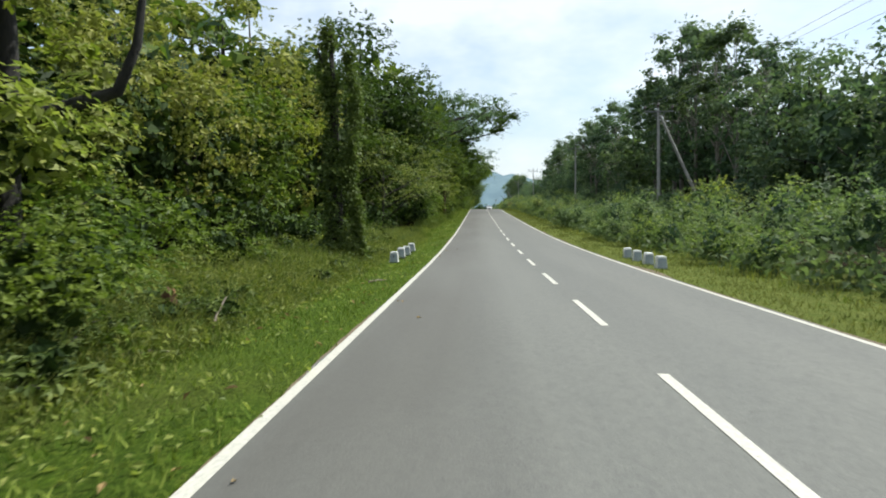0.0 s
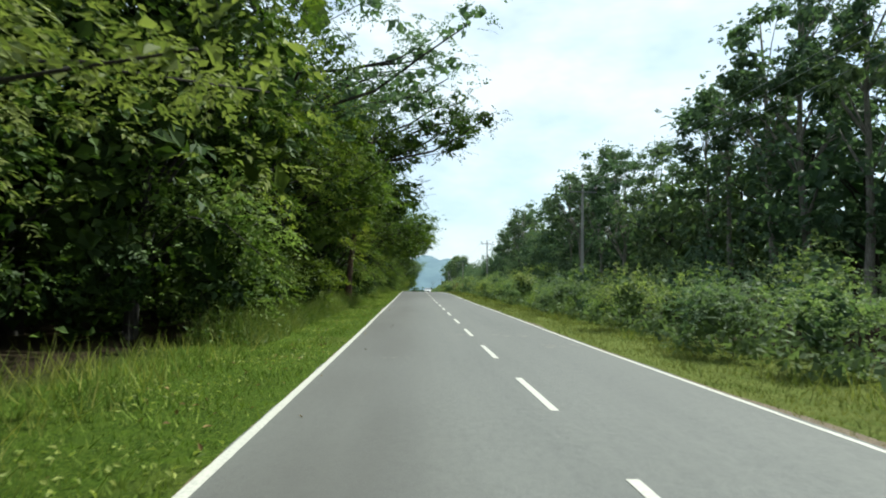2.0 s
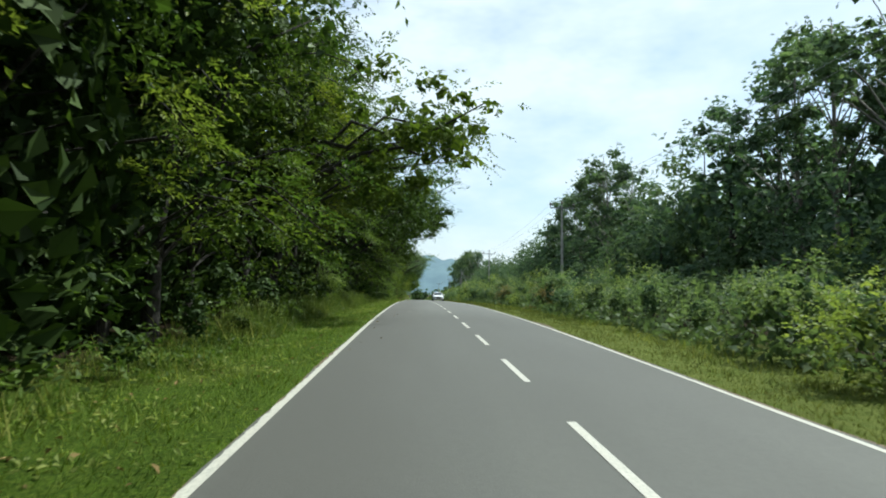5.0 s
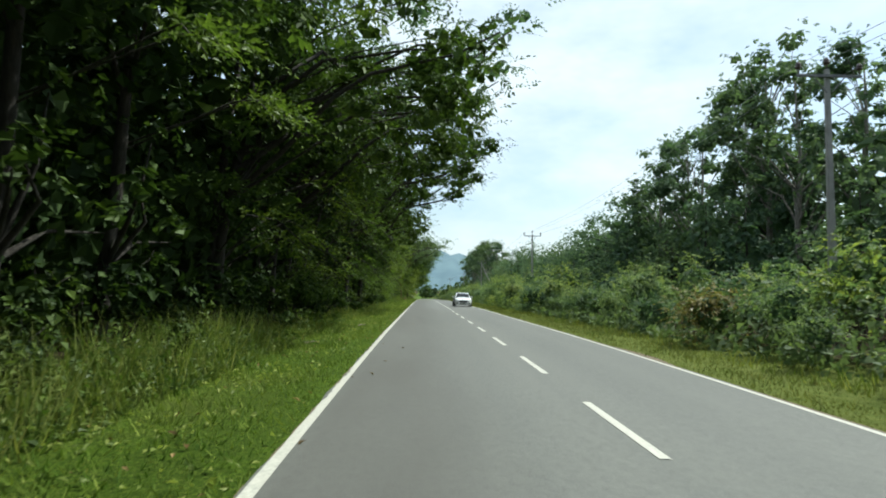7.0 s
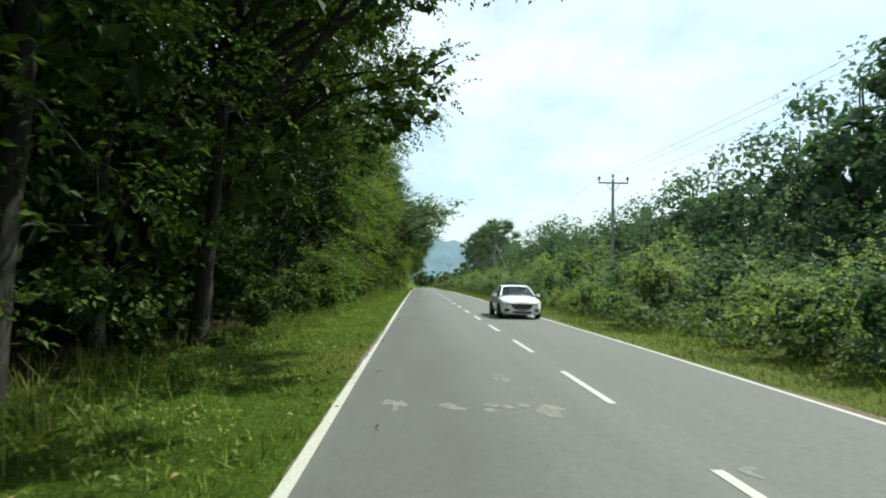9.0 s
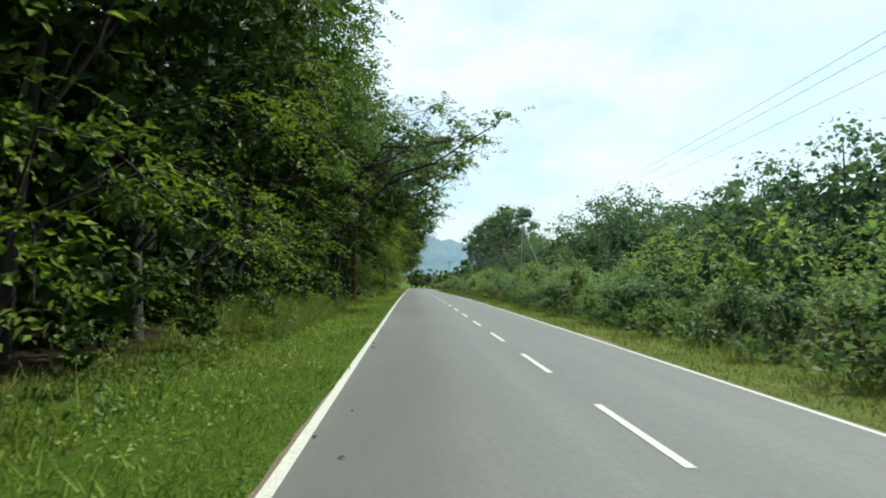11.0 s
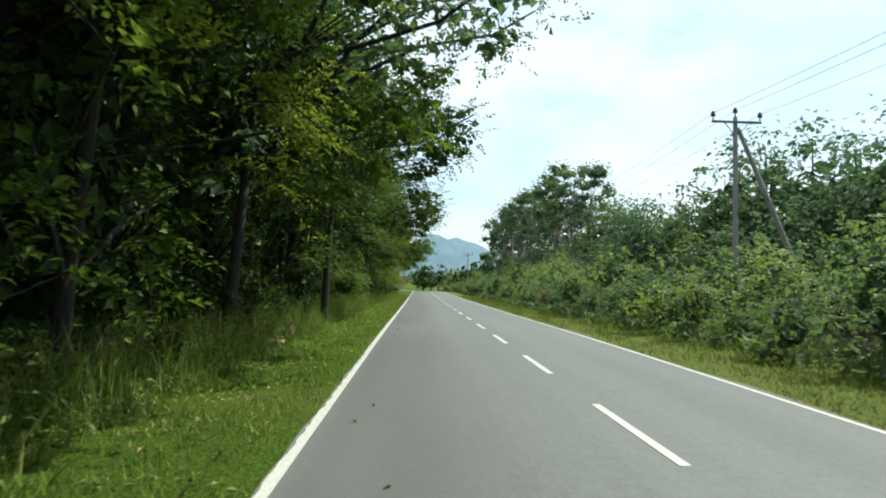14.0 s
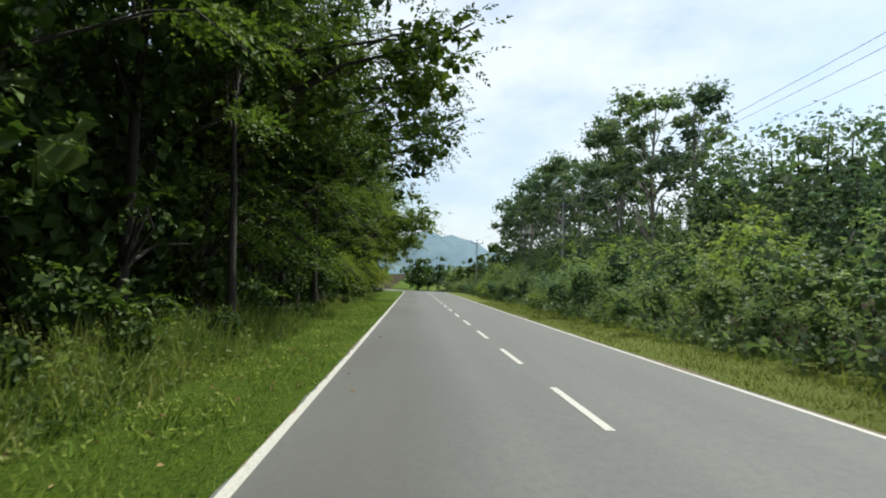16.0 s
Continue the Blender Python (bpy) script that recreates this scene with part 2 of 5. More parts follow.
CONCRETE = stained("pole_concrete", (0.22, 0.215, 0.20), (0.34, 0.33, 0.31), 1.2, 0.85, "object")
WHITEWASH = stained("whitewashed_concrete", (0.62, 0.61, 0.58), (0.80, 0.80, 0.78), 5, 0.8, "object")
DARK_CONCRETE = stained("dark_concrete", (0.02, 0.022, 0.016), (0.06, 0.06, 0.045), 8, 0.95, "object")
FACE_SHADE = stained("face_shade_grey", (0.26, 0.29, 0.32), (0.36, 0.395, 0.43), 4, 0.8, "object")
BLACKPAINT = stained("black_paint", (0.03, 0.03, 0.03), (0.07, 0.07, 0.07), 6, 0.7, "object")
STEEL = stained("galvanised_steel", (0.10, 0.10, 0.10), (0.18, 0.18, 0.18), 5, 0.55, "object")
PORCELAIN = stained("brown_porcelain", (0.035, 0.02, 0.015), (0.06, 0.035, 0.03), 6, 0.3, "object")
WIRE = stained("aluminium_wire", (0.18, 0.18, 0.19), (0.25, 0.25, 0.26), 2, 0.5)
TERMITE = stained("red_earth", (0.03, 0.014, 0.009), (0.17, 0.08, 0.04), 6, 0.95, "object")
SANDSTONE = stained("ochre_rock", (0.14, 0.08, 0.04), (0.36, 0.25, 0.14), 5, 0.9, "object")
DEADWOOD = stained("dead_wood", (0.16, 0.12, 0.09), (0.34, 0.29, 0.24), 6, 0.9, "object")
# Distance haze is put into this blue-green forest colour.
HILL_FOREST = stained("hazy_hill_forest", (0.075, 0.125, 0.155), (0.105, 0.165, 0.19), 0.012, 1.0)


# ---- shared builders ----
def mesh_object(name, verts, faces, material, parent=None, label="", smooth=False):
    me = bpy.data.meshes.new(name)
    me.from_pydata(np.asarray(verts).tolist(), [], faces.tolist() if isinstance(faces, np.ndarray) else faces)
    me.materials.append(material)
    if smooth:
        me.polygons.foreach_set("use_smooth", [True] * len(me.polygons))
    me.update()
    ob = new(name, me)
    if parent:
        ob.parent = parent
    if label:
        ob["label"] = label
    return ob


def part(name, bm, material, parent=None, label="", smooth=False):
    me = bpy.data.meshes.new(name)
    bmesh.ops.recalc_face_normals(bm, faces=bm.faces)
    bm.to_mesh(me)
    bm.free()
    me.materials.append(material)
    if smooth:
        me.polygons.foreach_set("use_smooth", [True] * len(me.polygons))
    ob = new(name, me)
    if parent:
        ob.parent = parent
    if label:
        ob["label"] = label
    return ob


def smoothstep(a, b, v):
    t = np.clip((np.asarray(v, float) - a) / (b - a), 0, 1)
    return t * t * (3 - 2 * t)


KNOT_Z = [0.55, 0.32, 0.16, 0.0, -0.16, -0.28, -0.32, -0.28, -0.17, -0.02, 0.18, 0.36, 0.53, 0.72, 0.93, 1.15,
          1.34, 1.45, 1.52, 1.54, 1.51, 1.44, 1.38, 1.33, 1.24, 1.16, 1.07, 0.99, 0.90, 0.80, 0.70, 0.58, 0.44,
          0.30, 0.13, -0.06, -0.23, -0.40, -0.55, -0.70, -0.83, -0.97, -1.11, -1.25, -1.39, -1.54, -1.72,
          -1.95, -2.2, -2.45, -2.65, -2.8, -2.9, -2.95, -3.0, -3.0]


def road_z(y):
    """Height of the carriageway along its length (metres ahead of the start)."""
    z = np.array(KNOT_Z)
    q = np.clip((np.asarray(y, float) + 30) / 10, 1, len(z) - 3.001)
    k = np.floor(q).astype(int)
    f = q - k
    p0, p1, p2, p3 = z[k - 1], z[k], z[k + 1], z[k + 2]
    return 0.5 * (2 * p1 + (p2 - p0) * f + (2 * p0 - 5 * p1 + 4 * p2 - p3) * f ** 2 + (3 * p1 - p0 - 3 * p2 + p3) * f ** 3)


def road_x(y):
    """Sideways shift of the road: straight, then a bend to the left."""
    return -np.clip(np.asarray(y, float) - 425, 0, None) ** 2 / 330


LEFT, RIGHT, DASH, PERIOD = -3.675, 3.03, 3.0, 6.0


def ground_z(x, y):
    """Height of the terrain beside the road."""
    x, y = np.asarray(x, float), np.asarray(y, float)
    xr = x - road_x(np.minimum(y, 520))
    side = np.where(xr < 0, -xr + LEFT, xr - RIGHT)
    z = road_z(y) - 0.018 - 0.11 * smoothstep(0.2, 1.8, side) + 0.15 * smoothstep(2.5, 9, side)
    z = z + np.where(xr > 0, 1.0, 0.35) * smoothstep(5, 40, side)
    return z + 0.05 * np.sin(x * 1.7 + y * 0.61) * np.sin(y * 0.9 - x * 0.4) * smoothstep(0.5, 2.0, side)


def strip(name, edges, ys, material, parent=None, label="", lift=0.0):
    """A ribbon along the road. edges(y) gives the two x values."""
    ys = np.asarray(ys, float)
    a, b = edges(ys)
    z = road_z(ys) + lift
    va = np.stack([a + road_x(ys), ys, z], -1)
    vb = np.stack([b + road_x(ys), ys, z], -1)
    v = np.concatenate([va, vb])
    n = len(ys)
    f = [(i, n + i, n + i + 1, i + 1) for i in range(n - 1)]
    return mesh_object(name, v, f, material, parent, label)


# ---- ground, road ----
def make_ground():
    xs = np.unique(np.concatenate([np.linspace(-1800, -60, 18), np.linspace(-60, -9, 24), np.linspace(-9, 9, 41),
                                   np.linspace(9, 60, 24), np.linspace(60, 1800, 18), (LEFT - 0.5, LEFT - 0.05, LEFT + 0.05, RIGHT - 0.05, RIGHT + 0.05, RIGHT + 0.5)]))
    ys = np.unique(np.concatenate([np.linspace(-700, -20, 12), np.linspace(-20, 500, 209), np.linspace(500, 3800, 40)]))
    X, Y = np.meshgrid(xs, ys)
    Z = ground_z(X, Y)
    xr = X - road_x(np.minimum(Y, 520))
    Z = np.where((xr > LEFT) & (xr < RIGHT), road_z(Y) - 0.08, Z)
    v = np.stack([X, Y, Z], -1).reshape(-1, 3)
    w = len(xs)
    i = (np.arange(len(ys) - 1)[:, None] * w + np.arange(w - 1)).reshape(-1)
    f = np.stack([i, i + 1, i + 1 + w, i + w], -1)
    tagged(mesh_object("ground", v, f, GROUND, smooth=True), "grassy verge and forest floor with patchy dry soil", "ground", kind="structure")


make_ground()
road = strip("road", lambda y: (LEFT - 0.075 + 0.02 * np.sin(y * 1.3) + 0.015 * np.sin(y * 3.1), RIGHT + 0.09 + 0.03 * np.sin(y * 1.1)), np.arange(-25, 500, 0.5), ASPHALT)
tagged(road, "worn grey two-lane asphalt road with white markings", "road", kind="structure")


def ragged(y, seed, amount):
    """Worn-off width of a painted line."""
    r = np.random.RandomState(seed)
    rough = np.convolve(r.rand(len(y)) ** 3, np.ones(3) / 3, "same")
    gate = 0.15 + 0.85 * smoothstep(0.1, 0.5, np.sin(y * 0.21 + seed) * np.sin(y * 0.073 + 2 * seed))
    return rough * amount * gate


FINE = np.arange(-25, 470, 0.08)
strip("edge_line", lambda y: (LEFT - 0.07 + ragged(y, 3, 0.06) + (0.05 + 0.03 * np.sin(y * 7.3) * np.sin(y * 2.7)) * np.exp(-((y - 202) / 6) ** 2), LEFT + 0.055 + 0 * y), FINE, PAINT, road, "white painted edge line with a ragged outer side", 0.004)
strip("edge_line", lambda y: (RIGHT - 0.05 + 0 * y, RIGHT + 0.05 - ragged(y, 5, 0.05)), FINE, PAINT, road, "white painted edge line", 0.004)


def make_dashes():
    bm = bmesh.new()
    n = 6
    lo = [bm.verts.new((-0.06, DASH * i / n, 0)) for i in range(n + 1)]
    hi = [bm.verts.new((0.06, DASH * i / n, 0)) for i in range(n + 1)]
    for i in range(n):
        bm.faces.new((lo[i], hi[i], hi[i + 1], lo[i + 1]))
    first = part("centre_dash", bm, PAINT, road)
    for k in range(-3, 72):
        y = k * PERIOD
        ob = first if k == -3 else new("centre_dash", first.data)
        ob.parent = road
        slope = math.atan2(float(road_z(y + DASH) - road_z(y)), DASH)
        ob.matrix_basis = pose(0, y, float(road_z(y)) + 0.006) @ pose(0, 0, 0, math.degrees(slope))


make_dashes()
strip("soil_strip", lambda y: (LEFT - 0.078 - (0.10 + 0.05 * np.sin(y * 5.1)) * np.exp(-((y - 35.5) / 2.6) ** 2) - (0.12 + 0.06 * np.sin(y * 6.3)) * np.exp(-((y - 78.8) / 1.6) ** 2) - 0.10 * np.clip(np.sin(y * 0.31) * np.sin(y * 0.083 + 1) - 0.5, 0, 1) - 0.025 * np.sin(y * 2.9) ** 2,
                               LEFT - 0.05 + 0 * y), np.arange(-25, 480, 0.4), SOIL, road, "bare soil along the road's edge", -0.006)
strip("soil_strip", lambda y: (RIGHT + 0.07 + 0 * y, RIGHT + 0.16 + 0.3 * np.clip(np.sin(y * 0.5) * np.sin(y * 0.11) - 0.3, 0, 1)),
      np.arange(-25, 480, 0.4), SOIL, road, "bare soil along the road's edge", -0.006)


def make_hills():
    ang = np.linspace(-60, 60, 161)
    v, n = [], len(ang)
    for k, d in enumerate((2200, 2600, 3000)):
        for a in ang:
            el = 2.15 * math.exp(-((a - 1.4) / 4.6) ** 2) + 0.9 * math.exp(-((a - 14) / 9) ** 2) + 1.2 * math.exp(-((a + 18) / 12) ** 2) + 0.9
            el += 0.16 * math.sin(a * 1.9) + 0.09 * math.sin(a * 4.7 + 1) + 0.05 * math.sin(a * 11.0)
            h = math.tan(radians(el)) * 3000 * (0.0, 0.62, 1.0)[k] - (30 if k == 0 else 0)
            h += (0, 18, 4)[k] * math.sin(a * 5.3 + k * 2)
            v.append((d * math.sin(radians(a)), d * math.cos(radians(a)), h))
    f = [(k * n + i, k * n + i + 1, (k + 1) * n + i + 1, (k + 1) * n + i) for k in range(2) for i in range(n - 1)]
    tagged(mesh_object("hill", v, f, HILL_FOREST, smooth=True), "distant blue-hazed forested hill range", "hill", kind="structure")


make_hills()


# ---- plants ----
def leaf_quads(rng, c, normal, size, aspect=0.5, droop=0.2, slim=False):
    """One bent leaf a point: four corners, or three where it is slim."""
    n = len(c)
    normal = normal / np.linalg.norm(normal, axis=1, keepdims=True)
    a = np.cross(normal, rng.normal(size=(n, 3)))
    a /= np.linalg.norm(a, axis=1, keepdims=True) + 1e-9
    b = np.cross(normal, a)
    length = size * (0.55 + 0.9 * rng.rand(n, 1))
    base = c - a * length * 0.5
    tip = c + a * length * 0.5 - normal * length * droop
    lt = c + b * length * aspect * 0.5 + normal * length * 0.08
    rt = c - b * length * aspect * 0.5 + normal * length * 0.08
    if slim:
        v = np.stack([lt + (base - c) * 0.7, rt + (base - c) * 0.4, tip], 1).reshape(-1, 3)
        return v, np.arange(3 * n).reshape(n, 3)
    v = np.stack([base, rt, tip, lt], 1).reshape(-1, 3)
    return v, np.arange(4 * n).reshape(n, 4)


def foliage(rng, clumps, n, size, aspect=0.5, up=0.6, per=8, droop=0.25, reach=1.0, spread=0.5, facing=None):
    """Leafy twigs that grow out of rounded clumps (x, y, z, rx, ry, rz): leaves in two rows along each twig."""
    clumps = np.asarray(clumps, float)
    weight = (clumps[:, 3] * clumps[:, 5]) + 0.02
    m = max(1, n // per)
    pick = rng.choice(len(clumps), m, p=weight / weight.sum())
    d = rng.normal(size=(m, 3))
    d[:, 2] += 0.25
    d /= np.linalg.norm(d, axis=1, keepdims=True)
    start = clumps[pick, :3] + d * clumps[pick, 3:] * (0.45 + spread * rng.rand(m, 1))
    axis = d * (1, 1, 0.55) + rng.normal(size=(m, 3)) * 0.3
    if facing is not None:
        axis = axis * 0.5 + np.asarray(facing)
    axis /= np.linalg.norm(axis, axis=1, keepdims=True)
    plate = d * 0.45 + (0, 0, up) + rng.normal(size=(m, 3)) * 0.22
    plate -= (plate * axis).sum(1, keepdims=True) * axis
    plate /= np.linalg.norm(plate, axis=1, keepdims=True) + 1e-9
    side = np.cross(plate, axis)
    length = size * per * 0.42 * reach * (0.6 + 0.8 * rng.rand(m, 1))
    vs = []
    for j in range(per):
        t = (j + 0.5 * rng.rand(m, 1)) / per
        c = start + axis * length * t - np.array((0, 0, 1.0)) * length * droop * t * t
        way = axis * 0.55 + side * (1 if j % 2 else -1) * (0.9 - 0.4 * t) + rng.normal(size=(m, 3)) * 0.18 - np.array((0, 0, 0.12))
        if j == per - 1:
            way = axis + rng.normal(size=(m, 3)) * 0.15 - np.array((0, 0, 0.3))
        way /= np.linalg.norm(way, axis=1, keepdims=True)
        face = plate + rng.normal(size=(m, 3)) * 0.28
        cross = np.cross(face, way)
        cross /= np.linalg.norm(cross, axis=1, keepdims=True) + 1e-9
        face = np.cross(way, cross)
        long = size * (0.6 + 0.75 * rng.rand(m, 1)) * (1.0 - 0.25 * t)
        wide = long * aspect * 0.5 * (0.8 + 0.4 * rng.rand(m, 1))
        mid = c + way * long * 0.42 + face * long * 0.06
        vs.append(np.stack([c, mid - cross * wide, c + way * long - face * long * 0.16, mid + cross * wide], 1))
    v = np.concatenate(vs).reshape(-1, 3)
    return v, np.arange(len(v)).reshape(-1, 4)


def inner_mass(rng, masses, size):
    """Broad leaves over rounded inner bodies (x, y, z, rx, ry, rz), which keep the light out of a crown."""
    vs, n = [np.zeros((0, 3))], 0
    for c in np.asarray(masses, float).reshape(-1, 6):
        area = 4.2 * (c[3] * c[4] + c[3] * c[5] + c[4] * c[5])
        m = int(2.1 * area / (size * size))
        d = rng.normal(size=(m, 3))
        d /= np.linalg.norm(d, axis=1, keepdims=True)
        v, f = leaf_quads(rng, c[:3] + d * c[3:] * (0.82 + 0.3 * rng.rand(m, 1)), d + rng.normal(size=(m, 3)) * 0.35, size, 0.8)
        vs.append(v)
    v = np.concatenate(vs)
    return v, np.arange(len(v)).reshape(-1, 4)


def inner_leaves(rng, clumps, n, size):
    """Broad sprays inside the clumps, behind the leafy twigs."""
    clumps = np.asarray(clumps, float)
    weight = clumps[:, 3] ** 2
    pick = rng.choice(len(clumps), n, p=weight / weight.sum())
    middle = clumps[:, :3].mean(0)
    d = rng.normal(size=(n, 3))
    d /= np.linalg.norm(d, axis=1, keepdims=True)
    c = clumps[pick, :3] + d * clumps[pick, 3:] * (0.3 + 0.35 * rng.rand(n, 1))
    c = middle + (c - middle) * 0.94
    return leaf_quads(rng, c, d * 0.6 + rng.normal(size=(n, 3)) * 0.3 + (0, 0, 0.5), size, 0.7)


def middle_mass(clumps, share=0.6):
    p = np.asarray(clumps, float)[:, :3]
    lo, hi = np.percentile(p, 4, axis=0), np.percentile(p, 96, axis=0)
    return [(*((lo + hi) / 2), *((hi - lo) / 2 * share + 0.05))]


def tube(points, radii, sides=6):
    """A tapered tube through points."""
    points = np.asarray(points, float)
    v, f = [], []
    for i, (p, r) in enumerate(zip(points, radii)):
        t = points[min(i + 1, len(points) - 1)] - points[max(i - 1, 0)]
        t /= np.linalg.norm(t) + 1e-9
        u = np.cross(t, (0.31, 0.95, 0.02))
        u /= np.linalg.norm(u) + 1e-9
        w = np.cross(t, u)
        for k in range(sides):
            g = 2 * math.pi * k / sides
            v.append(p + r * (math.cos(g) * u + math.sin(g) * w))
    for i in range(len(points) - 1):
        for k in range(sides):
            k2 = (k + 1) % sides
            f.append((i * sides + k, i * sides + k2, (i + 1) * sides + k2, (i + 1) * sides + k))
    f.append(tuple((len(points) - 1) * sides + k for k in range(sides)))
    return v, f


def joined(pieces):
    v, f = [], []
    for pv, pf in pieces:
        o = len(v)
        v.extend([tuple(p) for p in pv])
        f.extend([tuple(i + o for i in q) for q in pf])
    return v, f


def wood(rng, height, radius, lean, clumps, limbs, sides=8, boughs=()):
    """Trunk with limbs that reach towards the clumps."""
    n = 9
    bend = rng.normal(size=(n, 2)).cumsum(0) * 0.05 * height / 10
    pts = [(lean[0] * (i / (n - 1)) ** 1.6 + bend[i, 0] * (i > 0), lean[1] * (i / (n - 1)) ** 1.6 + bend[i, 1] * (i > 0), height * i / (n - 1)) for i in range(n)]
    pts[0] = (0, 0, -0.3)
    radii = [radius * (1.35 if i == 0 else 1.0 - 0.85 * (i / (n - 1)) ** 1.1) for i in range(n)]
    pieces = [tube(pts, radii, sides)]
    order = rng.permutation(len(clumps))[:limbs]
    for j in order:
        c = np.array(clumps[j][:3])
        k = int(np.clip(round((c[2] / height) * (n - 1)) - 2, 1, n - 2))
        s = np.array(pts[k])
        if c[2] < s[2] - 1.0:
            k = max(1, int(c[2] / height * (n - 1)) - 1)
            s = np.array(pts[k])
        m = s + (c - s) * 0.5 + np.array([*(rng.normal(size=2) * 0.25), np.linalg.norm(c - s) * 0.10])
        r0 = radii[k] * 0.5
        pieces.append(tube([s, m, c], [r0, r0 * 0.6, 0.015], 5))
    for b in boughs:
        pieces.append(tube(b, np.linspace(radius * (0.6 if len(b) > 4 else 0.17), 0.012 if len(b) < 5 else 0.03, len(b)), 6 if len(b) > 4 else 4))
    return joined(pieces)


def envelope_clumps(rng, n, centre, radii, size, low_cut=-1.0):
    out = []
    while len(out) < n:
        d = rng.normal(size=3)
        d /= np.linalg.norm(d)
        if d[2] < low_cut:
            continue
        r = 0.62 + 0.36 * rng.rand() ** 0.6
        s = size * (0.6 + 0.8 * rng.rand())
        out.append((*(np.array(centre) + d * np.array(radii) * r), s, s, s * 0.62))
    return out


def make_plant(name, seed, height, trunk_r, clumps, leaves, leaf_size, leaf_mat, bark=BARK, lean=(0, 0), limbs=10, aspect=0.5, up=0.6, boughs=(), masses=None, heavy=0.5, per=8, droop=0.25, reach=1.0, spread=0.5, broad=0.2, wide=2.0, inner=LEAF_INNER_SHADE):
    rng = np.random.RandomState(seed)
    root = new(name)
    v, f = wood(rng, height, trunk_r, lean, clumps, limbs, boughs=boughs)
    mesh_object("trunk", v, f, bark, root, smooth=True)
    v, f = foliage(rng, clumps, leaves, leaf_size, aspect, up, per, droop, reach, spread)
    v1, f1 = inner_leaves(rng, clumps, int(leaves * broad), leaf_size * wide)
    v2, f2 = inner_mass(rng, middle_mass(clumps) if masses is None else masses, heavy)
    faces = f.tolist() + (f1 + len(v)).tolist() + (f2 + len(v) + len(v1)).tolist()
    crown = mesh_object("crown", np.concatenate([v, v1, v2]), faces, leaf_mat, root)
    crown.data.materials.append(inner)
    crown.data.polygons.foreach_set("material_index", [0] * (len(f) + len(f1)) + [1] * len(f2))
    return root


def plant_all(protos, places, label, category, group):
    """places: (proto index, x, y, turn, scale)."""
    used = {}
    for i, x, y, turn, s in places:
        m = pose(x, y, float(ground_z(x, y)) - 0.05, 0, 0, turn) @ Matrix.Diagonal((s, s, s, 1))
        if i in used:
            ob = copy_thing(protos[i], m)
        else:
            used[i] = m
            ob = protos[i]
        tagged(ob, label if isinstance(label, str) else label[i], category, group)
    for i, m in used.items():
        protos[i].matrix_basis = m


# forest edge on the left: crowns hang over the verge and reach down to it
def edge_protos():
    """Forest-edge trees: a crown that bulges over the verge, a dark hollow below it and drooping leafy boughs in front."""
    out = []
    for k, (h, mat, size) in enumerate(((16.5, LEAF_DARK, 0.2), (15.0, LEAF_MID, 0.18), (18.0, LEAF_DARK, 0.2), (14.5, LEAF_MID, 0.175), (17.0, LEAF_DARK, 0.2), (16.5, LEAF_DARK, 0.26))):
        rng = np.random.RandomState(100 + k)
        cl = envelope_clumps(rng, 50, (1.8, 0, h * 0.66), (3.2, 3.8, h * 0.32), 1.15)
        cl += envelope_clumps(rng, 20, (-0.2, 0, h * 0.26), (1.9, 3.6, h * 0.25), 0.9)
        lit = k % 2
        sprays, twigs = [], []
        for j in range(12 if lit else 7):
            z = rng.uniform(1.8, h * 0.72)
            x0, y0 = min(0.9 + 0.36 * z, 3.4), rng.uniform(-3.4, 3.4)
            start, end = np.array((x0, y0, z)), np.array((x0 + rng.uniform(1.0, 1.9), y0 + rng.uniform(-1.4, 0.5), max(0.7, z - rng.uniform(0.5, 1.5))))
            for t in np.linspace(0.1, 1.0, 9):
                w = 0.42 * (1.15 - 0.6 * t) + 0.1 * rng.rand()
                p = start + (end - start) * t + np.array((0, 0, 0.35 * math.sin(t * 3.1)))
                sprays.append((*(p + rng.normal(size=3) * 0.12), w, w, 0.2))
            twigs.append([(0.2, y0 * 0.1, max(0.8, z - 1.2)), start, (start + end) / 2 + (0, 0, 0.3), end])
        tree = make_plant("roadside_tree", 200 + k, h * 0.9, 0.18, cl, 4000 if k < 5 else 1800, size, mat, BARK, lean=(1.6, 0), limbs=8, aspect=0.55, per=8, droop=0.35,
                          masses=[(0.7, 0, h * 0.62, 1.8, 2.9, h * 0.26), (-0.9, 0, h * 0.22, 1.2, 3.0, h * 0.22)], heavy=0.46, broad=0.3, wide=1.5, boughs=twigs)
        # Lighter leaf colour on the outer boughs puts sunlight into them.
        v, f = foliage(rng, sprays, 2500 if lit else 1300, 0.165, 0.5, 0.8, 8, 0.5, 1.0, 0.5, (0.6, -0.15, 0))
        mesh_object("hanging_spray", v, f, LEAF_SUNLIT if lit else LEAF_MID, tree, "drooping boughs, sunlight put into their lighter yellow-green leaves")
        out.append(tree)
    return out


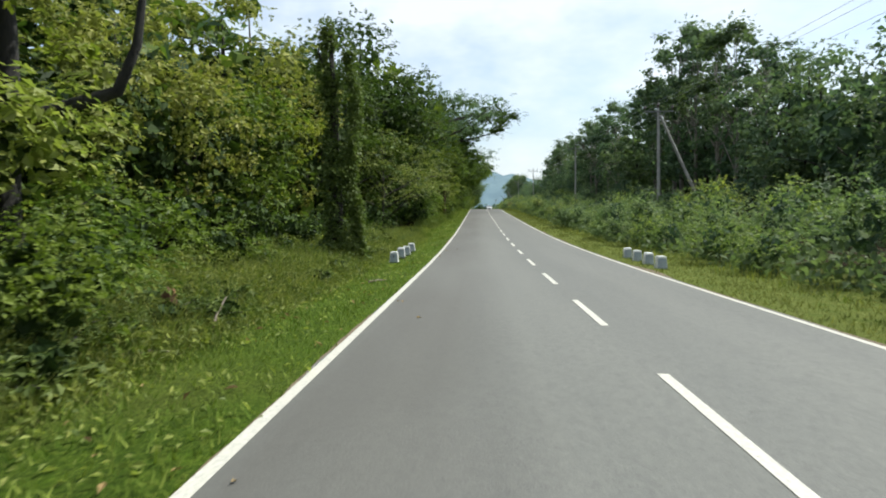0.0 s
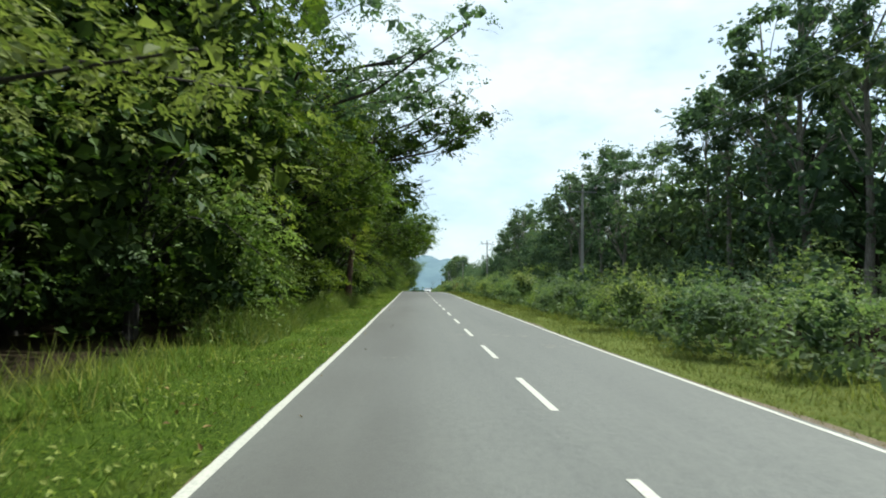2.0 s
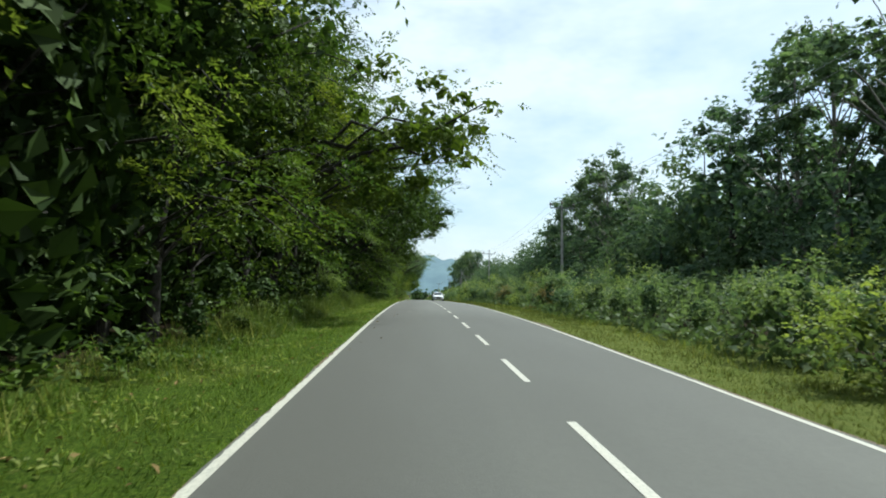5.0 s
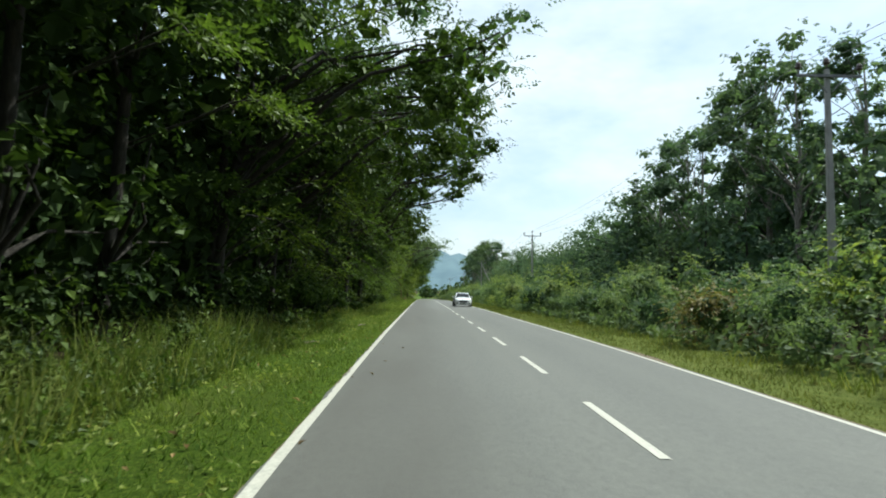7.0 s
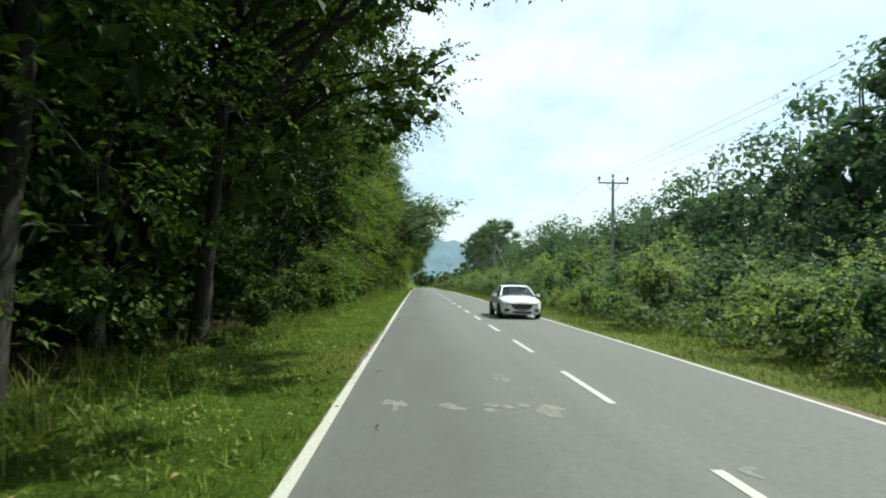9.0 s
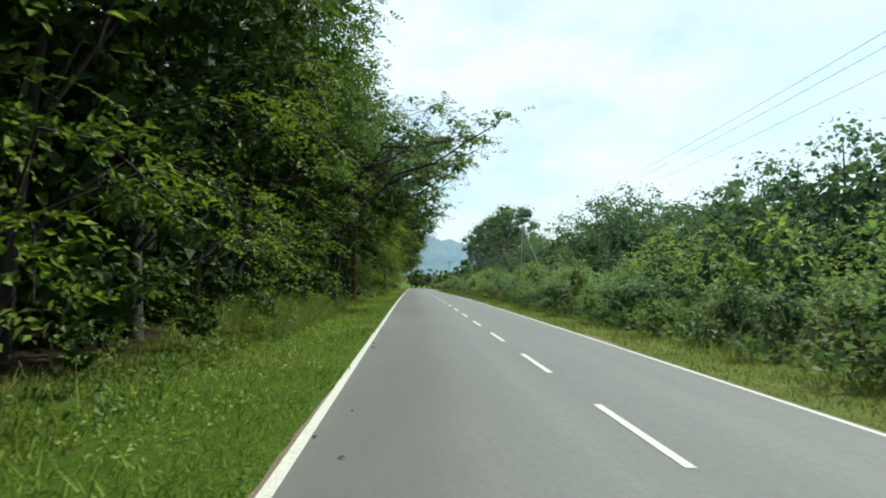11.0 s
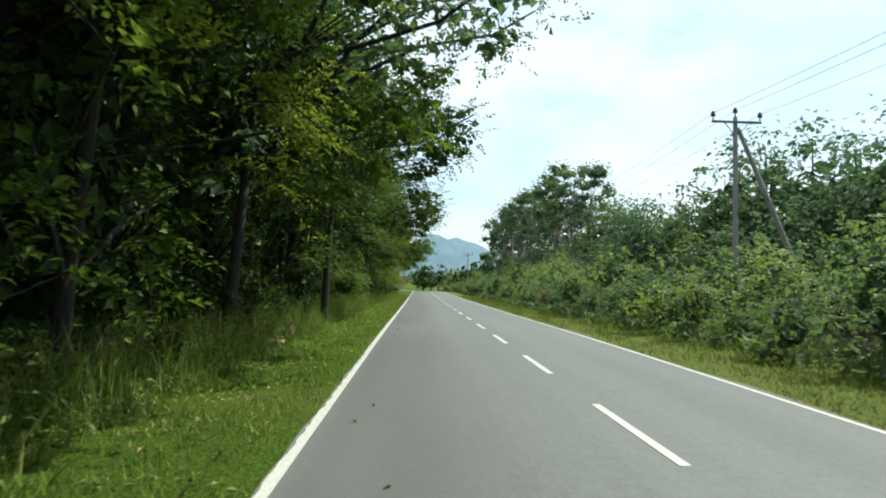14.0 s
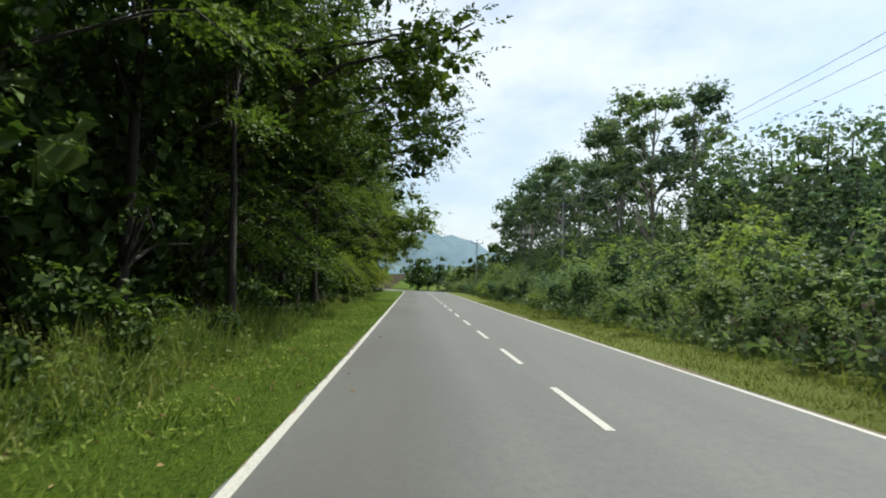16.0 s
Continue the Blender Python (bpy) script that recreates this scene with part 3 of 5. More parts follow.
def overhang_protos():
    """Trees whose full crowns lean out over the carriageway."""
    out = []
    for k, (h, mid, r, z0, zr, mat) in enumerate(((14.5, 5.2, 5.0, 0.68, 0.28, LEAF_DARK), (13.0, 4.9, 4.4, 0.66, 0.30, LEAF_MID), (16.0, 5.6, 5.6, 0.78, 0.19, LEAF_GREY), (15.5, 5.6, 5.8, 0.82, 0.16, LEAF_DARK))):
        rng = np.random.RandomState(300 + k)
        cl = envelope_clumps(rng, 44, (mid, 0, h * z0), (r, r * 0.9, h * zr), 0.95)
        cl += envelope_clumps(rng, 16, (0.3, 0, h * 0.5), (3.0, 3.2, h * 0.34), 0.95)
        boughs = []
        for j in range(5):
            end = np.array((mid + r * (0.95 - 0.12 * j), (j - 2) * 1.5 * (-1) ** j, h * (z0 + zr * (0.5 * rng.rand() - 0.1))))
            start = np.array((0.4, 0, h * (0.34 + 0.06 * j)))
            ts = np.linspace(0, 1, 6)[:, None]
            pts = start + (end - start) * ts + np.array((0, 0, 1.0)) * np.sin(ts * math.pi) + rng.normal(size=(6, 3)) * 0.42 * np.sin(ts * math.pi)
            boughs.append(pts)
            for t in (0.42, 0.55, 0.68, 0.8, 0.9, 1.0, 1.0):
                c = start + (end - start) * t
                q = 0.6 + 0.45 * rng.rand()
                cl.append((*(c + rng.normal(size=3) * (0.5, 0.6, 0.3)), q * 1.2, q * 1.2, q * 0.6))
        out.append(make_plant("overhanging_tree", 330 + k, h * 0.9, 0.22, cl, 4600 if k == 2 else 5200, 0.21, mat, BARK, lean=(1.6, 0), limbs=10, boughs=boughs, masses=[], droop=0.35, broad=0.15 if k == 2 else 0.34))
    return out


def tall_protos():
    out = []
    for k, (h, r, mat) in enumerate(((23.0, 5.0, LEAF_HILLSIDE), (20.0, 6.0, LEAF_GREY), (24.0, 4.5, LEAF_HILLSIDE))):
        rng = np.random.RandomState(400 + k)
        cl = envelope_clumps(rng, 40, (0, 0, h * 0.68), (r, r, h * 0.30), 1.45, -0.8)
        out.append(make_plant("tall_forest_tree", 430 + k, h * 0.9, 0.30, cl, 3200, 0.26, mat, BARK_PALE, limbs=18, aspect=0.6, masses=[], per=6, broad=0.55, wide=2.0, reach=0.42, spread=0.6))
    return out


def forest_protos(name, count, size, seed, mats, wide=2.1, inner=LEAF_INNER_SHADE, heavy=0.85):
    out = []
    for k, ((h, r), mat) in enumerate(zip(((11.0, 4.2), (13.0, 4.6), (9.0, 4.0), (12.0, 5.2)), mats)):
        rng = np.random.RandomState(seed + k)
        cl = envelope_clumps(rng, 32, (0, 0, h * 0.55), (r, r, h * 0.44), 1.45)
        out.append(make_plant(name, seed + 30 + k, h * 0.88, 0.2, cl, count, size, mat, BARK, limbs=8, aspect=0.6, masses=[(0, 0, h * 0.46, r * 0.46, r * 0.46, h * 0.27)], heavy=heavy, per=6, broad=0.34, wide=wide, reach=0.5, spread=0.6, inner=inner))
    return out


def shrub_protos(name, count, size, seed, mats, inner=LEAF_INNER_SHADE):
    out = []
    for k, ((h, r), mat) in enumerate(zip(((3.0, 1.7), (2.4, 1.9), (3.6, 1.5), (2.7, 2.0), (2.2, 1.3)), mats)):
        rng = np.random.RandomState(seed + k)
        cl = envelope_clumps(rng, 10, (0, 0, h * 0.60), (r, r, h * 0.34), 0.85, -0.35)
        cl += envelope_clumps(rng, 3, (0, 0, h * 0.17), (r * 1.1, r * 1.1, h * 0.13), 0.62, -0.3)
        for j in range(5):      # shoots above the rest
            a, q = rng.rand() * 6.28, rng.rand() * r * 0.7
            cl.append((math.cos(a) * q, math.sin(a) * q, h * (0.85 + 0.3 * rng.rand()), 0.28, 0.28, 0.34))
        out.append(make_plant(name, seed + 30 + k, h * 0.6, 0.022, cl, count, size, mat, BARK, limbs=6, up=1.1, aspect=0.6, per=7, droop=0.3, heavy=0.34, broad=0.22, wide=1.5, inner=inner))
    return out


def scatter_row(rng, n_protos, y0, y1, step, x0, x1, s0, s1, turn=180):
    out, y = [], y0
    while y < y1:
        x = x0 + (x1 - x0) * rng.rand()
        out.append((rng.randint(n_protos), x + float(road_x(min(y, 520))), y, rng.uniform(-turn, turn), rng.uniform(s0, s1)))
        y += step * rng.uniform(0.7, 1.3)
    return out


rng = np.random.RandomState(11)
places = scatter_row(rng, 5, 58, 430, 5.9, -10.1, -9.4, 0.94, 1.12, 20)
# Leaf colour carries the light: bright trees at 58-86, dark ones in shaded stretches.
places = [(i if not 58 < y < 86 else (1, 1, 3, 3, 1)[i], x, y, t, q) for i, x, y, t, q in places]
places = [(i if not (296 < y < 345 or 250 < y < 284 or 146 < y < 170 or 189 < y < 206) else (0, 2, 2, 4, 4)[i], x, y, t, q) for i, x, y, t, q in places]
clearing = scatter_row(rng, 4, -6, 58, 4.6, -15, -12.8, 0.75, 1.15)
places += [(2, -8.7, 91, 5, 1.12), (2, -8.9, 112, 190, 1.1), (0, -8.8, 120, 4, 1.15), (0, -9.7, 345, 0, 1.12), (2, -9.7, 352, 10, 1.05), (3, -8.5, 280, 5, 0.95), (1, -8.7, 285.5, 6, 0.95), (3, -8.6, 293, -5, 1.0), (2, -17.5, 44, 10, 0.85), (0, -17.0, 51, -8, 0.9), (2, -14.6, 58.5, 5, 0.9)]
places = [(5 if y > 362 else i, x, y, t, q) for i, x, y, t, q in places]
plant_all(edge_protos(), places, "leafy roadside tree with foliage down to the verge", "tree", "trees along the forest edge")
# The high crowns at 192, 265 and 272 are added to shade the verge.
plant_all(overhang_protos(), [(3, -9.2, 88.5, 4, 1.14), (0, -10.4, 92, 0, 0.9), (0, -9.6, 166, 0, 0.95), (0, -9.4, 173, 5, 0.95), (3, -8.4, 192, 0, 1.0), (3, -10.2, 265, 0, 0.86), (3, -10.0, 272, 8, 0.86), (2, -10.4, 69, 0, 0.98), (1, -9.8, 72, -8, 0.75), (1, -8.6, 107, 10, 0.9), (1, -8.4, 132, 4, 1.0), (0, -9.2, 149, -6, 0.8), (2, -10.4, 182, -6, 1.2), (3, -8.0, 199, 3, 0.92),
          (2, -7.0, 258, 3, 0.8), (2, -7.9, 271, 6, 0.8), (2, -7.5, 299, 0, 0.8), (1, -10.4, 271, 0, 0.85), (0, -10.2, 292, 4, 1.0), (1, -9.8, 303, 0, 0.85), (0, -9.7, 317, -4, 1.0), (0, -10.4, 346, 0, 1.0), (0, -10.0, 358, 2, 1.0), (0, -9.9, 204, 0, 0.8),
          (1, -8.6, 385, 0, 0.9), (1, -9, 410, 5, 0.85)],
          "tree leaning its leafy crown over the road", "tree", "trees overhanging the road")
places = [(i, x - (5 if y < 56 else 0), y, t, q) for i, x, y, t, q in scatter_row(rng, 4, -12, 460, 7, -17, -13, 1.15, 1.45)]
places += [(1, -12.3, 66, 200, 1.45), (3, -11.4, 76, 20, 1.3), (0, -18, 41, 80, 1.6)]
clearing += [(3, -14.5, 49, 30, 1.4), (2, -13.4, 58, 120, 1.75), (3, -18, 36, 70, 1.5)]
plant_all(forest_protos("forest_tree", 420, 0.45, 500, (LEAF_DARK, LEAF_MID, LEAF_DARK, LEAF_DARK)), places, "broad dark green forest tree", "tree", "trees in the shady forest")
# Light put into leaf colour: bright before 38 m, dark in the shade beyond.
plant_all(forest_protos("woodland_tree", 4600, 0.18, 580, (LEAF_YELLOW, LEAF_SUNLIT, LEAF_MID, LEAF_DARK), 1.6, LEAF_INNER_SHADE, 0.5), [(i % 3 if y < 38 else 3, x, y, t, q) for i, x, y, t, q in clearing], "olive-green tree behind the open verge, its sun and shade put into the leaves", "tree", "trees behind the open verge")
HILLSIDE = (LEAF_HILLSIDE, LEAF_HILLSIDE, LEAF_GREY, LEAF_HILLSIDE)
# tops of the trees behind the bushes: distance along the road, height above its start
RIDGE = ((-10, 14), (43, 14), (53, 16), (63, 20), (73, 22), (83, 25.5), (94, 20), (104, 17), (115, 19), (129, 22.5), (141, 21.5), (160, 18.5), (172, 13.5), (179, 18), (186, 20), (193, 24),
         (200, 19), (208, 20.5), (216, 20), (230, 15.5), (240, 16), (250, 13), (257, 14.5), (273, 13), (286, 12), (295, 14), (303, 16), (309, 16.3), (316, 13), (320, 12), (328, 15.5), (334, 15.5),
         (340, 11.2), (356, 12.5), (365, 13.5), (377, 14), (384, 20), (392, 23.5), (404, 25), (412, 18), (436, 24), (465, 24), (500, 18))
TREE_TOP = (11.6, 13.6, 9.7, 12.9)      # of the four hillside trees at their own size
TALL_TOP = (22.6, 19.8, 23.4)


def ridge_rows():
    broad, tall = [], []
    y, k = 16.0, 0
    while y < 490:
        x = 23.2 + 2.6 * rng.rand()
        room = (np.interp(y, *zip(*RIDGE)) - 1.6) * (x + 2) / 26 + 1.6 - float(ground_z(x, y))
        if room > 17.5:
            i = k % 3
            tall.append((i, x, y, rng.uniform(-180, 180), room / TALL_TOP[i]))
            broad.append((k % 4, x + 2.5, y + 3.0, rng.uniform(-180, 180), (0.74 if y < 375 else 0.55) * room / TREE_TOP[k % 4]))
            y += 4.2 if y < 375 else 7.0
        else:
            i = (1, 3)[k % 2] if room > 12.5 else int(rng.randint(4))
            broad.append((i, x, y, rng.uniform(-180, 180), room / TREE_TOP[i]))
            y += 2.6
        y, k = y + 2.4 * rng.rand(), k + 1
    return broad, tall


broad, tall = ridge_rows()
places = [(i, x, y, t, q * float(np.interp(y, (100, 180), (0.7, 1.0)))) for i, x, y, t, q in scatter_row(rng, 4, 12, 470, 8.5, 16.5, 19.5, 0.55, 0.8)] + broad
plant_all(forest_protos("hillside_tree", 1650, 0.19, 530, HILLSIDE, 2.1, LEAF_INNER_HAZE), places, "rounded green tree behind the roadside bushes", "tree", "trees behind the bushes")
plant_all(tall_protos(), tall, "tall pale-trunked tree standing above the forest", "tree", "tall trees above the forest")
places = scatter_row(rng, 4, -12, 470, 10, -28, -20, 1.2, 1.6) + scatter_row(rng, 4, 0, 500, 13, 32, 44, 1.1, 1.4)
places += scatter_row(rng, 4, 455, 540, 6, -2, 14, 0.5, 0.8)
plant_all(forest_protos("background_tree", 200, 0.8, 560, (LEAF_DARK, LEAF_HILLSIDE, LEAF_DARK, LEAF_HILLSIDE)), places, "forest tree deep behind the edge", "tree", "trees deep in the forest")
places = scatter_row(rng, 5, 6, 460, 3.2, 6.5, 7.7, 0.42, 0.85)
plant_all(shrub_protos("shrub", 1400, 0.135, 600, (LEAF_SHRUB, LEAF_BRIGHT, LEAF_SHRUB, LEAF_GREY, LEAF_RUSSET), LEAF_INNER_HAZE), [p if p[0] < 4 or rng.rand() < 0.12 else (p[0] - 4, *p[1:]) for p in places],
          ["dense green roadside shrub with sunlit top leaves"] * 4 + ["roadside shrub with dry russet leaves"], "shrub", "shrubs beside the road")
places = scatter_row(rng, 4, 8, 460, 3.2, 9.2, 11.4, 0.78, 1.08) + scatter_row(rng, 4, 10, 440, 6.5, 12.6, 15.5, 1.05, 1.45)
places = [(i, x, y, t, q * float(np.interp(y, (0, 120, 170, 215, 235), (0.78, 0.78, 1.0, 1.0, 1.12)))) for i, x, y, t, q in places]
plant_all(shrub_protos("bush", 780, 0.145, 640, (LEAF_SHRUB, LEAF_SHRUB, LEAF_BRIGHT, LEAF_GREY), LEAF_INNER_HAZE), places, "tall tangled green bush behind the roadside shrubs", "bush", "bushes behind the shrubs")
places = scatter_row(rng, 4, 56, 420, 3.7, -9.8, -8.4, 0.55, 0.95) + scatter_row(rng, 4, 58, 420, 4.6, -7.5, -6.9, 0.26, 0.5) + scatter_row(rng, 4, 0, 56, 2.8, -11.5, -9.8, 0.55, 0.95) + scatter_row(rng, 4, 20, 48, 3.2, -9.4, -8.2, 0.35, 0.6) + [(1, -8.0, 58.5, 20, 0.9), (3, -7.6, 62.5, 80, 0.8), (1, -7.9, 66.5, 140, 0.85), (3, -7.4, 71, 10, 0.6), (3, -8.4, 62, 200, 1.1), (3, -7.5, 126, 40, 0.7), (1, -7.6, 137, 40, 0.75), (1, -7.7, 251, 40, 1.0), (3, -7.4, 254, 90, 0.8), (1, -7.5, 247, 10, 0.7)]
plant_all(shrub_protos("undergrowth_bush", 200, 0.2, 680, (LEAF_DARK, LEAF_MID, LEAF_DARK, LEAF_MID)), places, "leafy undergrowth bush in the forest's shade", "bush", "undergrowth at the forest edge")


places = [(2, -11.7, 7.5, 20, 1.5), (2, -8.2, 58.5, 40, 1.35), (1, -8.7, 61.5, 10, 1.2), (2, -7.6, 66, 150, 0.8), (0, -6.7, 2.9, 15, 0.62), (1, -7.9, 5.2, 80, 0.8), (0, -9.4, 9.0, 200, 0.9), (1, -9.0, 13.5, 120, 0.7), (2, -7.5, 324.3, 10, 0.85), (2, -7.6, 327.2, 120, 0.8), (2, -7.7, 143, 30, 0.7), (0, -7.2, 171, 70, 0.8), (1, -7.5, 214, 10, 0.9), (0, -7.6, 218, 200, 1.1), (2, -8.2, 288, 40, 0.7), (0, -7.9, 285.6, 70, 0.95), (1, -7.4, 283.4, 20, 0.6), (0, -7.6, 75, 33, 1.0), (2, -7.4, 98, 80, 0.9)]
plant_all(shrub_protos("leafy_sapling", 1900, 0.13, 720, (LEAF_MID, LEAF_MID, LEAF_BRIGHT)), places, "light green leafy sapling in front of the dark trees", "sapling", "saplings at the forest edge")


def make_thicket():
    """Tangled low foliage added between the trunks to close the view and darken it."""
    rng = np.random.RandomState(77)
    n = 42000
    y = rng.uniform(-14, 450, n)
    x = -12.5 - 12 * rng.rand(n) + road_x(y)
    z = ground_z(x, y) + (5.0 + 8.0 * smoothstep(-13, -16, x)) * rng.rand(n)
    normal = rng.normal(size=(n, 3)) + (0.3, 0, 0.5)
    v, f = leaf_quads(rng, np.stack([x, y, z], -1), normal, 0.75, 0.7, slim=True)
    tagged(mesh_object("thicket", v, f, LEAF_DARK), "tangled dark filler foliage deep among the trunks", "undergrowth", kind="stuff")


make_thicket()


# Filler leaves added at the bushes' foot; its hazy shade is in the colour.
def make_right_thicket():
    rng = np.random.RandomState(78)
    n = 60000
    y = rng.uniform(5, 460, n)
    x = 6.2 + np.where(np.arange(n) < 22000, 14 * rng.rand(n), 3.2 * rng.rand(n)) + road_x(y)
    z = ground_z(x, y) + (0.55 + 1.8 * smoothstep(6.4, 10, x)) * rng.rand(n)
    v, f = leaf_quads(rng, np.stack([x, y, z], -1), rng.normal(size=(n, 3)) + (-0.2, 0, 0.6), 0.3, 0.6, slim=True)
    tagged(mesh_object("bramble", v, f, LEAF_HILLSIDE), "low tangled filler leaves at the shaded foot of the bushes", "undergrowth", kind="stuff")


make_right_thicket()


def make_far_woods():
    """The canopy that goes on behind the trees of both sides, out to the distance."""
    rng = np.random.RandomState(79)
    n = 5200
    x, y = rng.uniform(-260, 260, n), rng.uniform(-170, 760, n)
    off = np.abs(x - road_x(np.minimum(y, 520)))
    keep = (off > np.where(x < 0, 26, 44)) & ((y < 520) | (off > 70) | (y > 700)) | ((y < -40) & (off > 9))
    x, y = x[keep], y[keep]
    r = 4.0 + 3.0 * rng.rand(len(x))
    h = 6.5 + 4.0 * rng.rand(len(x)) - 3.0 * (y > 520)
    m = 23
    d = rng.normal(size=(len(x), m, 3))
    d[..., 2] = np.abs(d[..., 2])
    d /= np.linalg.norm(d, axis=-1, keepdims=True)
    c = np.stack([x, y, ground_z(x, y) + h - 3.5], -1)[:, None] + d * np.stack([r, r, r * 0.75], -1)[:, None]
    v, f = leaf_quads(rng, c.reshape(-1, 3), (d + rng.normal(size=d.shape) * 0.35 + (0, 0, 0.3)).reshape(-1, 3), 3.0, 0.8, slim=True)
    tagged(mesh_object("far_woods", v, f, LEAF_DARK), "closed dark green canopy of the forest farther off", "forest", kind="stuff")


make_far_woods()


def weed_protos():
    """Knee- to chest-high weed clumps with small leaves."""
    out = []
    for k, (h, r, mat) in enumerate(((0.95, 0.75, LEAF_VINE), (0.75, 0.85, LEAF_MEADOW), (1.15, 0.7, LEAF_MEADOW), (0.85, 0.8, LEAF_VINE))):
        rng = np.random.RandomState(760 + k)
        cl = envelope_clumps(rng, 9, (0, 0, h * 0.45), (r, r, h * 0.42), 0.3, -0.5)
        out.append(make_plant("weed_clump", 770 + k, h * 0.7, 0.012, cl, 620, 0.085, mat, BARK, limbs=4, up=0.9, aspect=0.42, per=7, droop=0.4, reach=1.2, heavy=0.3, broad=0.15, wide=1.6))
    return out


places = scatter_row(rng, 4, -1, 45, 1.25, -7.0, -6.3, 0.5, 0.9) + scatter_row(rng, 4, -1, 45, 1.3, -8.3, -7.3, 0.7, 1.15) + scatter_row(rng, 4, 1, 45, 1.5, -9.9, -8.6, 0.85, 1.35)
places = [p for p in places if abs(p[1] + 7.35) > 0.9 or abs(p[2] - 19.9) > 0.8]
plant_all(weed_protos(), places, "leafy olive-green weed clump on the open verge", "weeds", "weed clumps on the open verge")


# ---- single plants ----
def make_vine_column():
    rng = np.random.RandomState(88)
    root = new("vine_covered_trunk")
    v, f = wood(rng, 9.0, 0.32, (0.1, 0), [(0.3, 0.2, 8.5), (-0.3, 0.1, 8.7)], 2)
    mesh_object("trunk", v, f, BARK, root, smooth=True)
    cl = []
    for z in np.arange(0.2, 9.2, 0.22):
        w = 0.34 + 0.6 * math.exp(-z / 0.9) + 0.12 * math.sin(z * 2.1) + 0.14 * rng.rand() - 0.01 * z
        cl.append((rng.normal() * 0.1, rng.normal() * 0.1, z, w, w, 0.34))
    for z in np.arange(0.3, 8.2, 0.25):      # a second, thinner curtain beside the trunk
        w = 0.2 + 0.42 * math.exp(-z / 0.8) + 0.12 * rng.rand()
        cl.append((0.82 + 0.12 * math.sin(z * 1.3), 0.15 + rng.normal() * 0.1, z, w, w, 0.3))
    v, f = foliage(rng, cl, 10000, 0.14, 0.65, 0.35, 4, 1.2, 0.7, 0.4)
    v2, f2 = inner_leaves(rng, cl, 1500, 0.3)
    v, f = np.concatenate([v, v2]), np.concatenate([f, f2 + len(v)])
    mesh_object("vine", v, f, LEAF_VINE, root, "hanging dark green creeper leaves")
    root.matrix_basis = pose(-7.35, 19.9, float(ground_z(-7.35, 19.9)) - 0.05)
    tagged(root, "dead trunk wrapped from foot to top in creepers", "tree")


make_vine_column()


def make_spreading_tree():
    rng = np.random.RandomState(91)
    cl = []
    for layer in range(5):
        z = 3.3 + layer * 1.15
        r = (4.6, 6.2, 6.0, 4.6, 2.6)[layer]
        for j in range(int(r * 3.6)):
            a, q = rng.rand() * 6.28, r * (0.25 + 0.75 * rng.rand() ** 0.5)
            cl.append((math.cos(a) * q, math.sin(a) * q, z + 0.36 * rng.normal() - 0.025 * q * q, 0.8, 0.8, 0.27))
    root = make_plant("spreading_tree", 92, 8.2, 0.12, cl, 8500, 0.16, LEAF_YELLOW, BARK, limbs=12, up=1.6, masses=[], spread=0.9, broad=0.1, wide=1.3)
    root.matrix_basis = pose(-9.4, 46.5, float(ground_z(-9.4, 46.5)) - 0.05)
    tagged(root, "spreading tree with flat layers of yellow-green leaves", "tree")


make_spreading_tree()


def bare_trunk(x, y, h, r, lean, mat, turn=0, label="", boughs=()):
    rng = np.random.RandomState(int(abs(x * 31 + y * 7)) % 9999)
    cl = envelope_clumps(rng, 12, (lean[0], lean[1], h), (1.8, 1.8, 1.6), 0.8)
    ob = make_plant("bare_trunked_tree", int(y) + 5, h, r, cl, 1200, 0.22, LEAF_DARK, mat, lean, limbs=8, masses=[], boughs=boughs)
    ob.matrix_basis = pose(x, y, float(ground_z(x, y)) - 0.05, 0, 0, turn)
    tagged(ob, label or "straight brown tree trunk standing at the forest edge", "tree", "bare trunks at the forest edge")


bare_trunk(-6.8, 87.3, 13.0, 0.27, (1.5, 0.3), BARK_RED)
bare_trunk(-6.75, 267.4, 9.0, 0.22, (0.3, 0), BARK_RED)
bare_trunk(-6.45, 308.8, 9.5, 0.17, (0.4, 0.2), BARK, 0, "dark grey tree trunk standing beside the verge")
bare_trunk(-7.5, 340.8, 9.0, 0.15, (0, 0), BARK)
bare_trunk(-8.3, 361.7, 9.5, 0.2, (0.2, 0), BARK)
bare_trunk(-9.3, 178.0, 9.0, 0.13, (2.6, 0.5), BARK, 0, "thin leaning trunk in the shade of the trees")
LIMB = [(0.1, 0, 3.6), (1.3, 0.2, 4.0), (2.3, 0.3, 4.3), (2.75, 0.3, 5.2), (2.95, 0.4, 6.8), (3.5, 0.5, 8.6)]
bare_trunk(-11.4, 8.6, 11.0, 0.32, (0.3, -0.3), BARK_BACKLIT, 0, "thick trunk, shade in its dark bark, with a curved limb beside the grass", [LIMB])


def blades(rng, x, y, height, width, lean=0.5):
    n = len(x)
    a = rng.rand(n) * 2 * math.pi
    z = ground_z(x, y) - 0.01
    dx, dy = np.cos(a) * width / 2, np.sin(a) * width / 2
    tip = rng.normal(size=(n, 2)) * (height * lean)[:, None]
    v = np.stack([np.stack([x - dx, y - dy, z], -1), np.stack([x + dx, y + dy, z], -1), np.stack([x + tip[:, 0], y + tip[:, 1], z + height], -1)], 1)
    return v.reshape(-1, 3), np.arange(3 * n).reshape(n, 3)


